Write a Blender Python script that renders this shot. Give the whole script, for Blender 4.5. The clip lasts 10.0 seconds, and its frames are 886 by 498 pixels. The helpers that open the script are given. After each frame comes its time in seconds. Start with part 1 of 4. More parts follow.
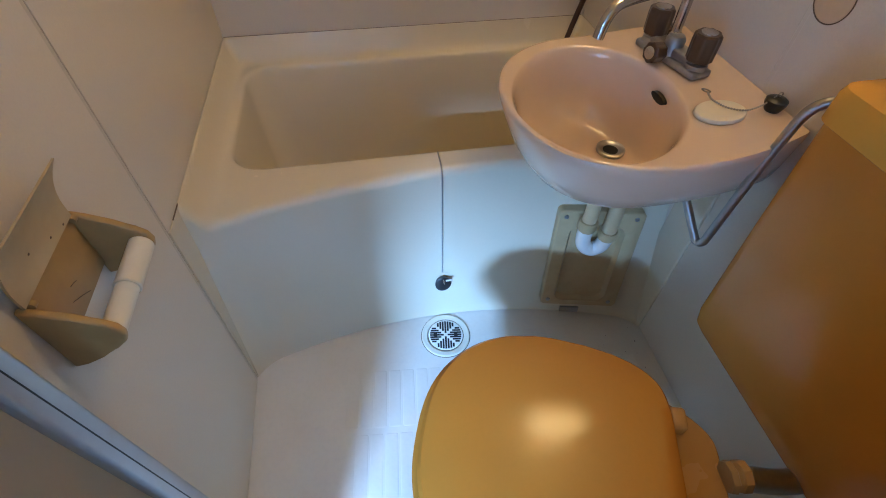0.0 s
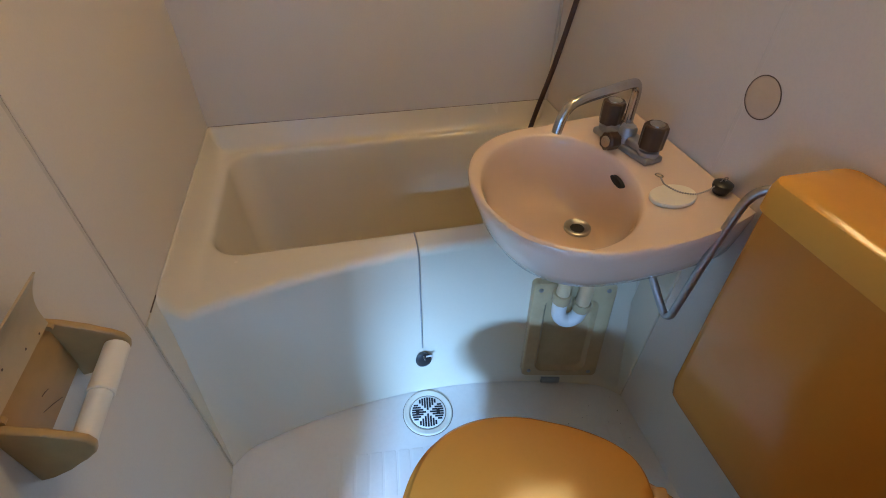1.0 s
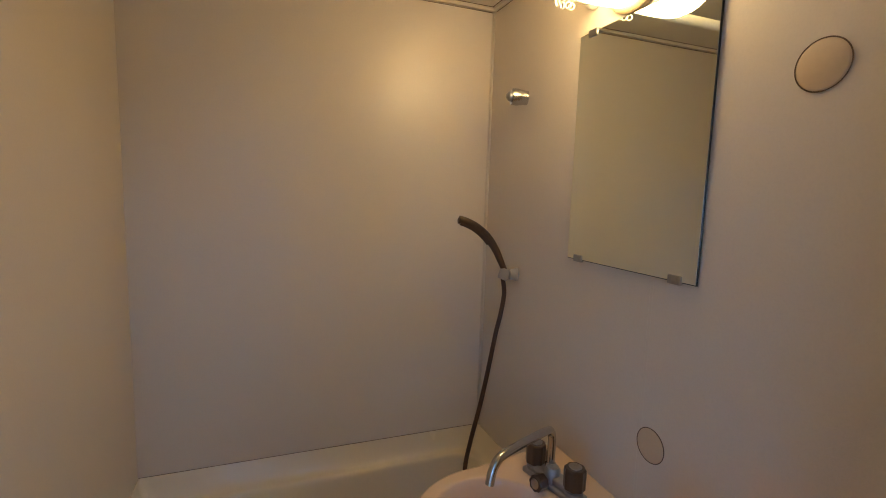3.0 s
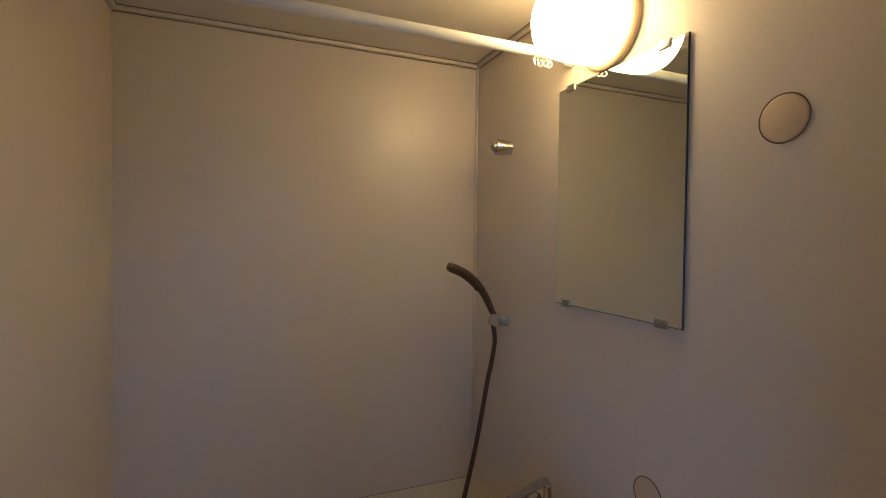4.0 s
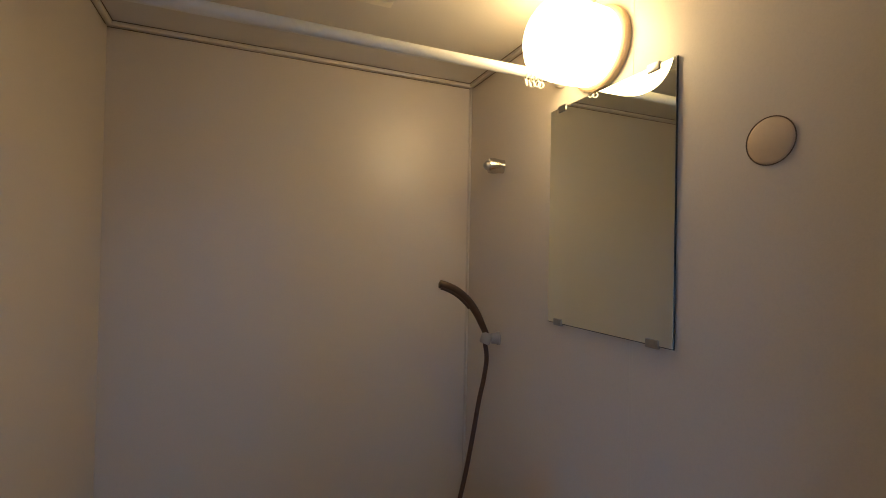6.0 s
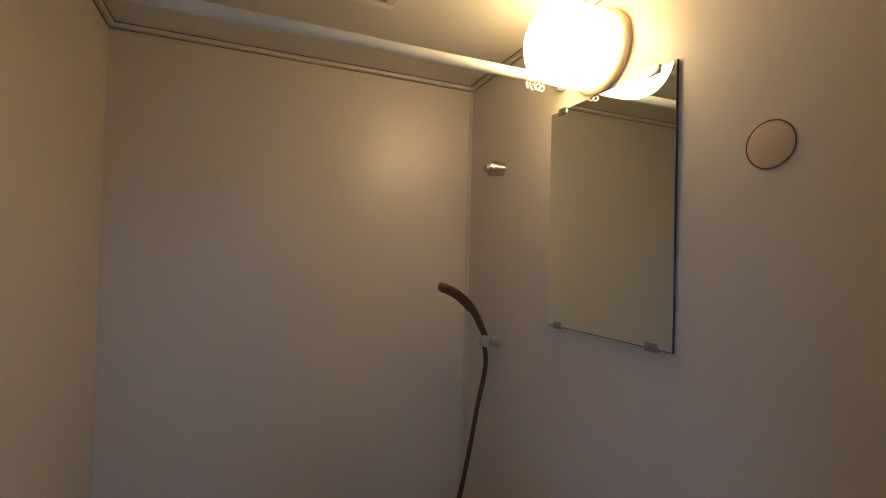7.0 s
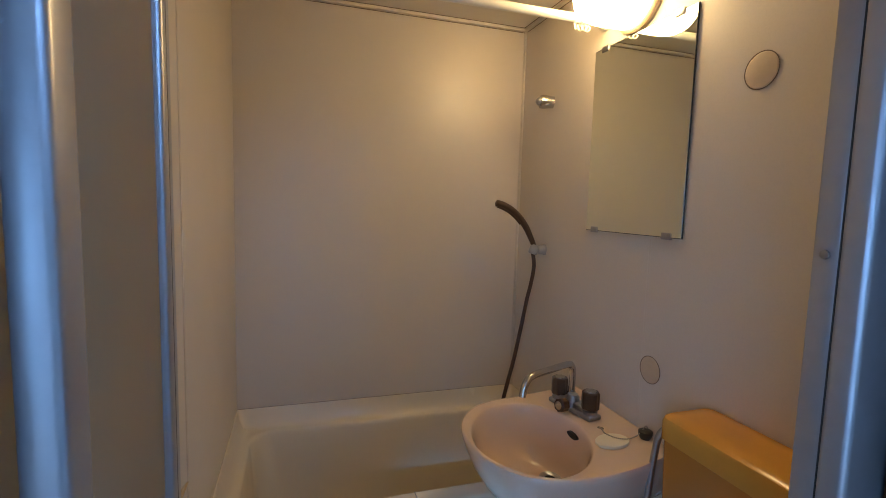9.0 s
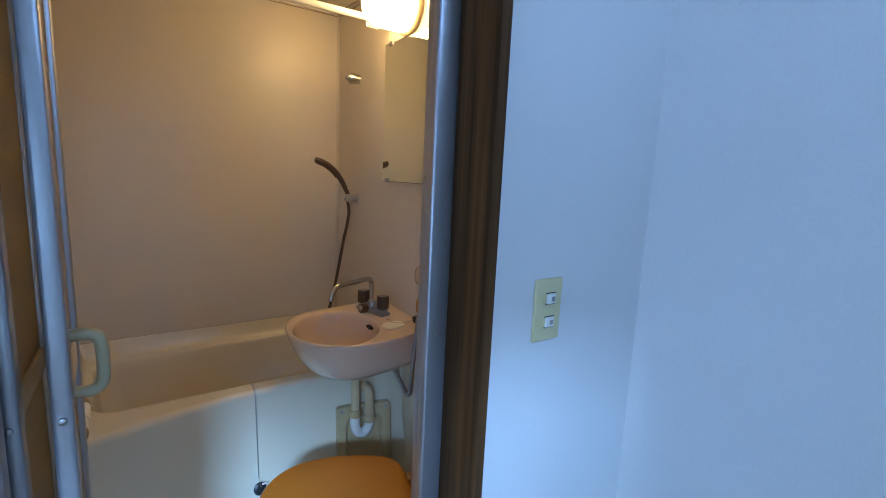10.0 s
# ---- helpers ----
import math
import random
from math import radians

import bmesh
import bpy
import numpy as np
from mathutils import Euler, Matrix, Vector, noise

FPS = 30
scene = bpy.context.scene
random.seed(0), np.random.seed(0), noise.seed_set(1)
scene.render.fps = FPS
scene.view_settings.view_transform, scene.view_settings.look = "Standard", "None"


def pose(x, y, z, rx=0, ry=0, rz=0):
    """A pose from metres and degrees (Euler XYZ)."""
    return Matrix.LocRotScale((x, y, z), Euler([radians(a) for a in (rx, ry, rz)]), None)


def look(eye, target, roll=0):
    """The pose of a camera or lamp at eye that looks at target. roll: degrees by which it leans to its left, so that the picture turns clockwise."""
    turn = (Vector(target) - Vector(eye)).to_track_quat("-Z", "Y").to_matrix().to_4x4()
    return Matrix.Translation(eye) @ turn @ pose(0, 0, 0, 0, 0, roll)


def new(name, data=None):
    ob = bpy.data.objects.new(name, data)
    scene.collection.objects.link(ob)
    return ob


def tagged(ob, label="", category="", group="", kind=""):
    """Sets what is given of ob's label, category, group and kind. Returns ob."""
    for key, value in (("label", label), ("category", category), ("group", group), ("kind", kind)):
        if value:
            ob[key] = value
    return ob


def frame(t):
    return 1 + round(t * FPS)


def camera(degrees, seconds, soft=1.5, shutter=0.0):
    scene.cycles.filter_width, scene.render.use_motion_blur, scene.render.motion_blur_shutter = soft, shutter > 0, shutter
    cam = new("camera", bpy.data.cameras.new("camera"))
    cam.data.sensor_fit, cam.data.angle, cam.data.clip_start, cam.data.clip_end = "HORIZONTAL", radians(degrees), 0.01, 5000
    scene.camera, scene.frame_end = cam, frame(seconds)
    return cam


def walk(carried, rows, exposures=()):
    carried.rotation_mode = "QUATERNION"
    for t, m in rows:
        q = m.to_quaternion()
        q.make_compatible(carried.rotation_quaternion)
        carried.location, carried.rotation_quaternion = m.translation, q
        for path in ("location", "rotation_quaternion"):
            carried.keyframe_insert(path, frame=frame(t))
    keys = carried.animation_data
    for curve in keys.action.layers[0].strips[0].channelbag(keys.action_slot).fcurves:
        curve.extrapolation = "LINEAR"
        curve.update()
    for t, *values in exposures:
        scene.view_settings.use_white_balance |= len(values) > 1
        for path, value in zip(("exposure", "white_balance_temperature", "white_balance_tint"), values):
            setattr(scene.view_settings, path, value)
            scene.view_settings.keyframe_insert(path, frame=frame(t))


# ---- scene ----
cam = camera(86.9, 10.0, soft=1.0)
PATH = [
    (0, (0.341, -1.317, 1.088), (0.601, -0.022, -0.413), 1.3),
    (0.5, (0.347, -1.316, 1.087), (0.63, -0.001, -0.393), 1.3),
    (1, (0.357, -1.309, 1.134), (0.717, 0.15, -0.186), 1.3),
    (1.5, (0.349, -1.319, 1.208), (0.837, 0.307, 0.151), 2.1),
    (2, (0.331, -1.337, 1.253), (0.919, 0.432, 0.528), 2.4),
    (2.5, (0.325, -1.357, 1.289), (0.989, 0.477, 0.846), 2.4),
    (3, (0.325, -1.376, 1.303), (1.039, 0.477, 1.067), 1.7),
    (4.5, (0.329, -1.388, 1.314), (1.087, 0.463, 1.297), 0.6),
    (5, (0.332, -1.388, 1.315), (1.099, 0.459, 1.318), 0.7),
    (5.5, (0.332, -1.387, 1.315), (1.103, 0.458, 1.33), 0.9),
    (7, (0.334, -1.387, 1.313), (1.105, 0.457, 1.349), 1.5),
    (7.5, (0.332, -1.392, 1.313), (1.101, 0.454, 1.351), 1.5),
    (8, (0.338, -1.415, 1.29), (1.082, 0.441, 1.267), 1.5),
    (8.5, (0.303, -1.483, 1.247), (0.928, 0.413, 1.125), 1.3),
    (9, (0.192, -1.633, 1.222), (0.788, 0.267, 1.033), 1.6),
    (9.2, (0.161, -1.686, 1.223), (0.809, 0.193, 1.002), 1.6),
    (9.4, (0.147, -1.756, 1.218), (0.838, 0.106, 0.984), 2.2),
    (9.5, (0.135, -1.807, 1.211), (0.873, 0.037, 0.974), 2.1),
    (9.6, (0.138, -1.863, 1.202), (0.931, -0.044, 0.953), 2.4),
    (9.7, (0.146, -1.928, 1.203), (0.989, -0.136, 0.923), 2.6),
    (9.8, (0.134, -1.985, 1.192), (1.092, -0.251, 0.912), 2.7),
    (10, (0.133, -2.09, 1.199), (1.281, -0.483, 0.881), 2.6),
]
EXPOSURE = [(0.0, 0.05, 7000, 10), (1.5, -0.07, 7100, 10), (2.0, -0.16, 7500, 10), (2.5, -0.28, 7350, 10), (3.0, -0.5, 7000, 10), (4.5, -0.96, 6500, 10), (7.5, -1.0, 6400, 10), (8.3, -0.82, 6500, 10),
            (9.0, -0.48, 6900, 10), (9.5, -0.30, 6850, 10), (10.0, -0.52, 7700, 10)]
walk(cam, [(t, look(eye, target, roll)) for t, eye, target, roll in PATH], EXPOSURE)

# ---- world and light ----
world = bpy.data.worlds.new("world")
scene.world = world
world.use_nodes = True
_sky = world.node_tree.nodes.new("ShaderNodeTexSky")
_sky.sky_type, _sky.sun_disc = "NISHITA", False
_sky.sun_elevation, _sky.sun_rotation = radians(40), radians(200)
_bg = world.node_tree.nodes["Background"]
world.node_tree.links.new(_sky.outputs[0], _bg.inputs[0])
_bg.inputs[1].default_value = 0.08

# dimensions of the bath unit
W = 1.005         # left wall x = 0, right wall x = W
H = 1.875         # ceiling
FRONT = -1.335    # inner face of the door wall
FJ = -1.397       # hall face of the aluminium frame
DX0, DX1 = 0.0, 0.634  # doorway
DH = 1.76         # door head
HALL_Y = -1.488   # hall face of the door wall
HALL_X = 1.115
HALL_H = 2.5
HALL_BACK = -4.3   # window wall of an unseen room added behind the hall
PART_Y = -2.6      # added partition, unseen, that blocks part of the daylight
PART_Z = 1.42      # underside of its lintel, which keeps the daylight low
ROOM_H = 2.6


def lamp_area(name, m, sx, sy, power, colour):
    d = bpy.data.lights.new(name, "AREA")
    d.shape, d.size, d.size_y, d.energy, d.color = "RECTANGLE", sx, sy, power, colour
    ob = new(name, d)
    ob.matrix_world = m
    return ob


# daylight: beam from an unseen high window, plus two fills added for the hall
DAY = (0.25, 0.48, 1.0)
lamp_area("window_daylight", look((-1.12, HALL_BACK + 0.02, 2.25), (0.5, -0.62, 0.3)), 0.70, 0.32, 840, (0.20, 0.46, 1.0))
# added fill, unseen: lifts the hall wall beside the door
lamp_area("hall_wall_fill", look((0.82, PART_Y + 0.02, 2.17), (0.95, -1.49, 1.2)), 0.40, 0.42, 6.5, DAY)
# second fill out of view, added to brighten the hall's side wall
lamp_area("side_wall_fill", look((-1.78, -1.80, 1.40), (1.0, -1.75, 0.9)), 0.42, 0.8, 30, DAY)


# ---- materials ----
def mat(name, colour, rough=0.5, metal=0.0, grain=0.0, scale=40, bump=0.0, bscale=200, stain=0.0, sscale=4, stain_col=None,
        coat=0.0, emit=0.0, spec=0.5, trans=0.0, piece=0.0):
    m = bpy.data.materials.new(name)
    m.use_nodes = True
    nt = m.node_tree
    p = nt.nodes["Principled BSDF"]
    p.inputs["Roughness"].default_value = rough
    p.inputs["Metallic"].default_value = metal
    p.inputs["Coat Weight"].default_value = coat
    p.inputs["Coat Roughness"].default_value = 0.08
    p.inputs["Specular IOR Level"].default_value = spec
    p.inputs["Transmission Weight"].default_value = trans
    col = (*colour, 1)
    p.inputs["Base Color"].default_value = col
    tc = nt.nodes.new("ShaderNodeTexCoord")
    last = None

    def mixin(fac_out, other, amount):
        nonlocal last
        mx = nt.nodes.new("ShaderNodeMix")
        mx.data_type = "RGBA"
        mul = nt.nodes.new("ShaderNodeMath")
        mul.operation, mul.use_clamp = "MULTIPLY", True
        nt.links.new(fac_out, mul.inputs[0])
        mul.inputs[1].default_value = amount
        nt.links.new(mul.outputs[0], mx.inputs[0])
        if last is None:
            mx.inputs[6].default_value = col
        else:
            nt.links.new(last, mx.inputs[6])
        mx.inputs[7].default_value = (*other, 1)
        last = mx.outputs[2]

    def noise_node(sc, detail=4, lo=0.45, hi=0.75):
        n = nt.nodes.new("ShaderNodeTexNoise")
        n.inputs["Scale"].default_value, n.inputs["Detail"].default_value = sc, detail
        nt.links.new(tc.outputs["Object"], n.inputs["Vector"])
        r = nt.nodes.new("ShaderNodeMapRange")
        r.inputs[1].default_value, r.inputs[2].default_value = lo, hi
        nt.links.new(n.outputs[0], r.inputs[0])
        return n, r

    if grain:
        _, r = noise_node(scale, 6)
        mixin(r.outputs[0], tuple(c * 0.6 for c in colour), grain)
    if stain:
        _, r = noise_node(sscale, 2.5, 0.38, 0.85)
        mixin(r.outputs[0], stain_col or tuple(c * 0.5 for c in colour), stain)
        n2, r2 = noise_node(sscale * 2.3, 3, 0.3, 0.7)
        rr = nt.nodes.new("ShaderNodeMapRange")
        nt.links.new(n2.outputs[0], rr.inputs[0])
        rr.inputs[3].default_value, rr.inputs[4].default_value = max(rough - 0.06, 0.02), rough + 0.1
        nt.links.new(rr.outputs[0], p.inputs["Roughness"])
    if piece:
        oi = nt.nodes.new("ShaderNodeObjectInfo")
        mixin(oi.outputs["Random"], tuple(c * 0.7 for c in colour), piece)
    if last is not None:
        nt.links.new(last, p.inputs["Base Color"])
    if bump:
        n, _ = noise_node(bscale, 3)
        b = nt.nodes.new("ShaderNodeBump")
        b.inputs["Strength"].default_value, b.inputs["Distance"].default_value = bump, 0.002
        nt.links.new(n.outputs[0], b.inputs["Height"])
        nt.links.new(b.outputs[0], p.inputs["Normal"])
    if emit:
        p.inputs["Emission Color"].default_value = col
        p.inputs["Emission Strength"].default_value = emit
    return m


def wood(name, dark, light):
    m = bpy.data.materials.new(name)
    m.use_nodes = True
    nt = m.node_tree
    p = nt.nodes["Principled BSDF"]
    tc, mp = nt.nodes.new("ShaderNodeTexCoord"), nt.nodes.new("ShaderNodeMapping")
    mp.inputs["Scale"].default_value = (55, 55, 1.6)
    n, cr = nt.nodes.new("ShaderNodeTexNoise"), nt.nodes.new("ShaderNodeValToRGB")
    n.inputs["Scale"].default_value, n.inputs["Detail"].default_value = 1.0, 8
    nt.links.new(tc.outputs["Object"], mp.inputs[0])
    nt.links.new(mp.outputs[0], n.inputs[0])
    nt.links.new(n.outputs[0], cr.inputs[0])
    cr.color_ramp.elements[0].position, cr.color_ramp.elements[0].color = 0.35, (*dark, 1)
    cr.color_ramp.elements[1].position, cr.color_ramp.elements[1].color = 0.7, (*light, 1)
    nt.links.new(cr.outputs[0], p.inputs["Base Color"])
    b = nt.nodes.new("ShaderNodeBump")
    b.inputs["Strength"].default_value, b.inputs["Distance"].default_value = 0.25, 0.001
    nt.links.new(n.outputs[0], b.inputs["Height"])
    nt.links.new(b.outputs[0], p.inputs["Normal"])
    p.inputs["Roughness"].default_value = 0.6
    p.inputs["Specular IOR Level"].default_value = 0.12
    return m


M_WALL = mat("wall_panel", (0.69, 0.62, 0.525), 0.31, spec=0.62, grain=0.10, scale=260, bump=0.12, bscale=420, stain=0.16, sscale=2.2, stain_col=(0.56, 0.46, 0.33))
M_CEIL = mat("ceiling_panel", (0.72, 0.67, 0.58), 0.45, grain=0.10, scale=240, bump=0.1, bscale=420, stain=0.15, sscale=2)
M_TRIM = mat("cream_trim", (0.74, 0.68, 0.58), 0.4, grain=0.15, scale=60, stain=0.2, sscale=8)
M_TUB = mat("ivory_frp", (0.73, 0.645, 0.485), 0.22, grain=0.04, scale=160, stain=0.05, sscale=3, stain_col=(0.62, 0.5, 0.33), coat=0.2, bump=0.03, bscale=90)
M_FLOOR = mat("frp_floor", (0.76, 0.71, 0.62), 0.34, grain=0.10, scale=90, stain=0.22, sscale=7, stain_col=(0.55, 0.46, 0.34), bump=0.06, bscale=300)
M_PINK = mat("pink_ceramic", (0.76, 0.585, 0.452), 0.12, grain=0.03, scale=60, stain=0.06, sscale=6, coat=0.5)
M_ORANGE = mat("orange_plastic", (0.68, 0.33, 0.055), 0.13, spec=0.4, bump=0.05, bscale=70, grain=0.05, scale=150, stain=0.3, sscale=6, stain_col=(0.44, 0.17, 0.03))
# orange plastic darkened: shade on the tank, less daylight on the lid
M_ORANGE_SHADED = mat("orange_plastic_shaded", (0.54, 0.205, 0.03), 0.14, spec=0.28, bump=0.06, bscale=60, grain=0.06, scale=150, stain=0.3, sscale=5, stain_col=(0.40, 0.15, 0.025))
M_ORANGE2 = mat("orange_ceramic", (0.52, 0.27, 0.085), 0.24, grain=0.05, scale=90, stain=0.12, sscale=6, coat=0.3)
M_CHROME = mat("chrome", (0.55, 0.55, 0.56), 0.18, 1.0, stain=0.5, sscale=60, stain_col=(0.45, 0.43, 0.4))
M_STEEL = mat("dull_steel", (0.42, 0.42, 0.42), 0.38, 1.0, grain=0.3, scale=120)
M_ALU = mat("anodised_aluminium", (0.46, 0.47, 0.49), 0.34, 0.75, grain=0.12, scale=80, stain=0.15, sscale=9)
M_GASKET = mat("dark_gasket", (0.03, 0.03, 0.03), 0.6)
M_RUBBER = mat("black_rubber", (0.018, 0.018, 0.018), 0.35, grain=0.2, scale=120)
M_BROWN = mat("brown_plastic", (0.075, 0.042, 0.025), 0.3, grain=0.2, scale=90)
M_HOSE = mat("brown_hose", (0.075, 0.035, 0.022), 0.38, grain=0.2, scale=200)
M_AGED = mat("aged_plastic", (0.54, 0.40, 0.22), 0.4, grain=0.12, scale=90, stain=0.4, sscale=18, stain_col=(0.32, 0.21, 0.10))
M_BEIGE = mat("beige_plastic", (0.66, 0.50, 0.30), 0.4, grain=0.12, scale=90, stain=0.3, sscale=14, stain_col=(0.4, 0.27, 0.13))
M_COVER = mat("yellowed_cover", (0.62, 0.48, 0.32), 0.42, grain=0.1, scale=120, stain=0.15, sscale=9)
M_ZINC = mat("dull_plated_zinc", (0.36, 0.37, 0.39), 0.42, 0.8, grain=0.2, scale=150, stain=0.5, sscale=40, stain_col=(0.2, 0.2, 0.21))
M_BROWNED = mat("browned_plastic", (0.42, 0.25, 0.09), 0.42, grain=0.12, scale=100, stain=0.45, sscale=30, stain_col=(0.26, 0.16, 0.07))
M_IVORY = mat("ivory_plastic", (0.78, 0.72, 0.58), 0.35, grain=0.08, scale=90, stain=0.15, sscale=15)
M_WHITE = mat("white_plastic", (0.8, 0.79, 0.74), 0.35, grain=0.08, scale=70, stain=0.1, sscale=20)
M_GREYP = mat("grey_plastic", (0.36, 0.35, 0.35), 0.38, grain=0.15, scale=90, stain=0.2, sscale=30)
M_DARK = mat("dark_hole", (0.01, 0.01, 0.012), 0.7)
M_JOINT = mat("grey_joint", (0.60, 0.54, 0.45), 0.5, grain=0.3, scale=90)
M_HANDLE = mat("olive_plastic", (0.38, 0.31, 0.18), 0.4, grain=0.1, scale=80)
M_RING = mat("grimy_joint", (0.13, 0.08, 0.045), 0.7, grain=0.3, scale=200)
M_MIRROR = mat("mirror_silver", (0.84, 0.88, 0.80), 0.015, 1.0)
M_GLASS_EDGE = mat("mirror_edge", (0.02, 0.025, 0.025), 0.3)
M_GLOBE = mat("lit_opal_glass", (1.0, 0.73, 0.37), 0.3, emit=27)
M_DOORP = mat("door_panel", (0.70, 0.63, 0.51), 0.42, grain=0.12, scale=140, bump=0.2, bscale=260, stain=0.15, sscale=5)
_nt = M_DOORP.node_tree
_tr, _mx = _nt.nodes.new("ShaderNodeBsdfTranslucent"), _nt.nodes.new("ShaderNodeMixShader")
_tr.inputs[0].default_value = (0.92, 0.85, 0.72, 1)
_mx.inputs[0].default_value = 0.8
_nt.links.new(_nt.nodes["Principled BSDF"].outputs[0], _mx.inputs[1])
_nt.links.new(_tr.outputs[0], _mx.inputs[2])
_nt.links.new(_mx.outputs[0], _nt.nodes["Material Output"].inputs[0])
M_HALL = mat("wallpaper", (0.68, 0.68, 0.67), 0.75, grain=0.12, scale=220, bump=0.35, bscale=330, stain=0.08, sscale=3)
M_HFLOOR = wood("hall_floor_wood", (0.12, 0.06, 0.03), (0.25, 0.14, 0.07))
M_WOOD = wood("dark_wood", (0.045, 0.018, 0.006), (0.13, 0.054, 0.019))
M_PLATE = mat("switch_plate", (0.62, 0.54, 0.30), 0.4, grain=0.06, scale=60)
M_GLASS = mat("window_glass", (0.9, 0.95, 1.0), 0.02, trans=1.0)
M_BEAD = mat("bead_chain", (0.42, 0.42, 0.43), 0.3, 1.0)


# ---- building helpers ----
def part(name, bm, material, parent=None, label="", smooth=True, angle=35):
    me = bpy.data.meshes.new(name)
    bmesh.ops.recalc_face_normals(bm, faces=bm.faces[:])
    if smooth:
        lim = radians(angle)
        for f in bm.faces:
            f.smooth = True
        for e in bm.edges:
            if len(e.link_faces) == 2 and e.calc_face_angle(0) > lim:
                e.smooth = False
    bm.to_mesh(me)
    bm.free()
    me.materials.append(material)
    ob = new(name, me)
    if parent is not None:
        ob.parent = parent
        ob.matrix_parent_inverse = Matrix.Identity(4)
        base = parent.matrix_basis.copy() if parent.parent is None else parent.parent.matrix_basis @ parent.matrix_basis
        ob.matrix_basis = base.inverted()
    if label:
        tagged(ob, label)
    return ob


def thing(name, label, category, at=(0, 0, 0), group="", kind=""):
    ob = new(name)
    ob.location = at
    ob.empty_display_size = 0.02
    return tagged(ob, label, category, group, kind)


def box(x0, x1, y0, y1, z0, z1, bev=0.0, seg=2, bm=None):
    b = bmesh.new()
    vs = [b.verts.new((x, y, z)) for x in (x0, x1) for y in (y0, y1) for z in (z0, z1)]
    for f in ((0, 1, 3, 2), (4, 6, 7, 5), (0, 4, 5, 1), (2, 3, 7, 6), (0, 2, 6, 4), (1, 5, 7, 3)):
        b.faces.new([vs[i] for i in f])
    if bev:
        bmesh.ops.bevel(b, geom=b.edges[:], offset=bev, segments=seg, profile=0.5, affect="EDGES")
    if bm is None:
        return b
    merge(bm, b)
    return bm


def merge(bm, b, m=None):
    if m is not None:
        b.transform(m)
    me = bpy.data.meshes.new("tmp")
    b.to_mesh(me)
    b.free()
    bm.from_mesh(me)
    bpy.data.meshes.remove(me)
    return bm


def loft(rings, cap0=True, cap1=True, closed=True, bm=None):
    """Rings of points, joined one to the next."""
    b = bm or bmesh.new()
    rows = [[b.verts.new(p) for p in r] for r in rings]
    n = len(rows[0])
    for a, c in zip(rows, rows[1:]):
        for i in range(n if closed else n - 1):
            j = (i + 1) % n
            b.faces.new((a[i], a[j], c[j], c[i]))
    if cap0:
        b.faces.new(rows[0][::-1])
    if cap1:
        b.faces.new(rows[-1])
    return b


def ring(c, u, v, ru, rv=None, n=24):
    c, u, v = Vector(c), Vector(u), Vector(v)
    rv = ru if rv is None else rv
    return [c + u * (ru * math.cos(2 * math.pi * i / n)) + v * (rv * math.sin(2 * math.pi * i / n)) for i in range(n)]


def turned(profile, c, axis, n=28, cap0=True, cap1=True, bm=None):
    """A lathe: profile rows of (along the axis, radius)."""
    a = Vector(axis).normalized()
    u = a.orthogonal().normalized()
    v = a.cross(u)
    return loft([ring(Vector(c) + a * h, u, v, max(r, 1e-4), n=n) for h, r in profile], cap0, cap1, bm=bm)


def smooth_path(pts, steps=8):
    pts = [Vector(p) for p in pts]
    out = []
    for i in range(len(pts) - 1):
        p0, p1, p2, p3 = pts[max(i - 1, 0)], pts[i], pts[i + 1], pts[min(i + 2, len(pts) - 1)]
        for k in range(steps):
            t = k / steps
            out.append(0.5 * ((2 * p1) + (p2 - p0) * t + (2 * p0 - 5 * p1 + 4 * p2 - p3) * t * t + (3 * p1 - p0 - 3 * p2 + p3) * t ** 3))
    return out + [pts[-1]]


def tube(pts, r, n=12, bm=None, radii=None, flat=1.0):
    pts = [Vector(p) for p in pts]
    rings, u = [], None
    for i, p in enumerate(pts):
        d = (pts[min(i + 1, len(pts) - 1)] - pts[max(i - 1, 0)]).normalized()
        u = d.orthogonal().normalized() if u is None else (u - d * u.dot(d)).normalized()
        rr = radii[i] if radii else r
        rings.append(ring(p, u, d.cross(u), rr, rr * flat, n))
    return loft(rings, bm=bm)


def torus(c, axis, R, r, n=32, k=8, ry=1.0):
    a = Vector(axis).normalized()
    u = a.orthogonal().normalized()
    v = a.cross(u)
    b = bmesh.new()
    rows = []
    for i in range(n):
        t = 2 * math.pi * i / n
        d = u * math.cos(t) + v * math.sin(t)
        rows.append([b.verts.new(Vector(c) + d * (R + r * math.cos(2 * math.pi * j / k)) + a * (r * math.sin(2 * math.pi * j / k))) for j in range(k)])
    for i in range(n):
        for j in range(k):
            b.faces.new((rows[i][j], rows[(i + 1) % n][j], rows[(i + 1) % n][(j + 1) % k], rows[i][(j + 1) % k]))
    return b


def prism(poly, d, bev=0.0, seg=2):
    """A flat outline of 3D points, thickened by the vector d."""
    b = bmesh.new()
    a = [b.verts.new(p) for p in poly]
    c = [b.verts.new(Vector(p) + Vector(d)) for p in poly]
    b.faces.new(a[::-1])
    b.faces.new(c)
    n = len(a)
    for i in range(n):
        b.faces.new((a[i], a[(i + 1) % n], c[(i + 1) % n], c[i]))
    if bev:
        bmesh.ops.bevel(b, geom=b.edges[:], offset=bev, segments=seg, profile=0.5, affect="EDGES")
    return b


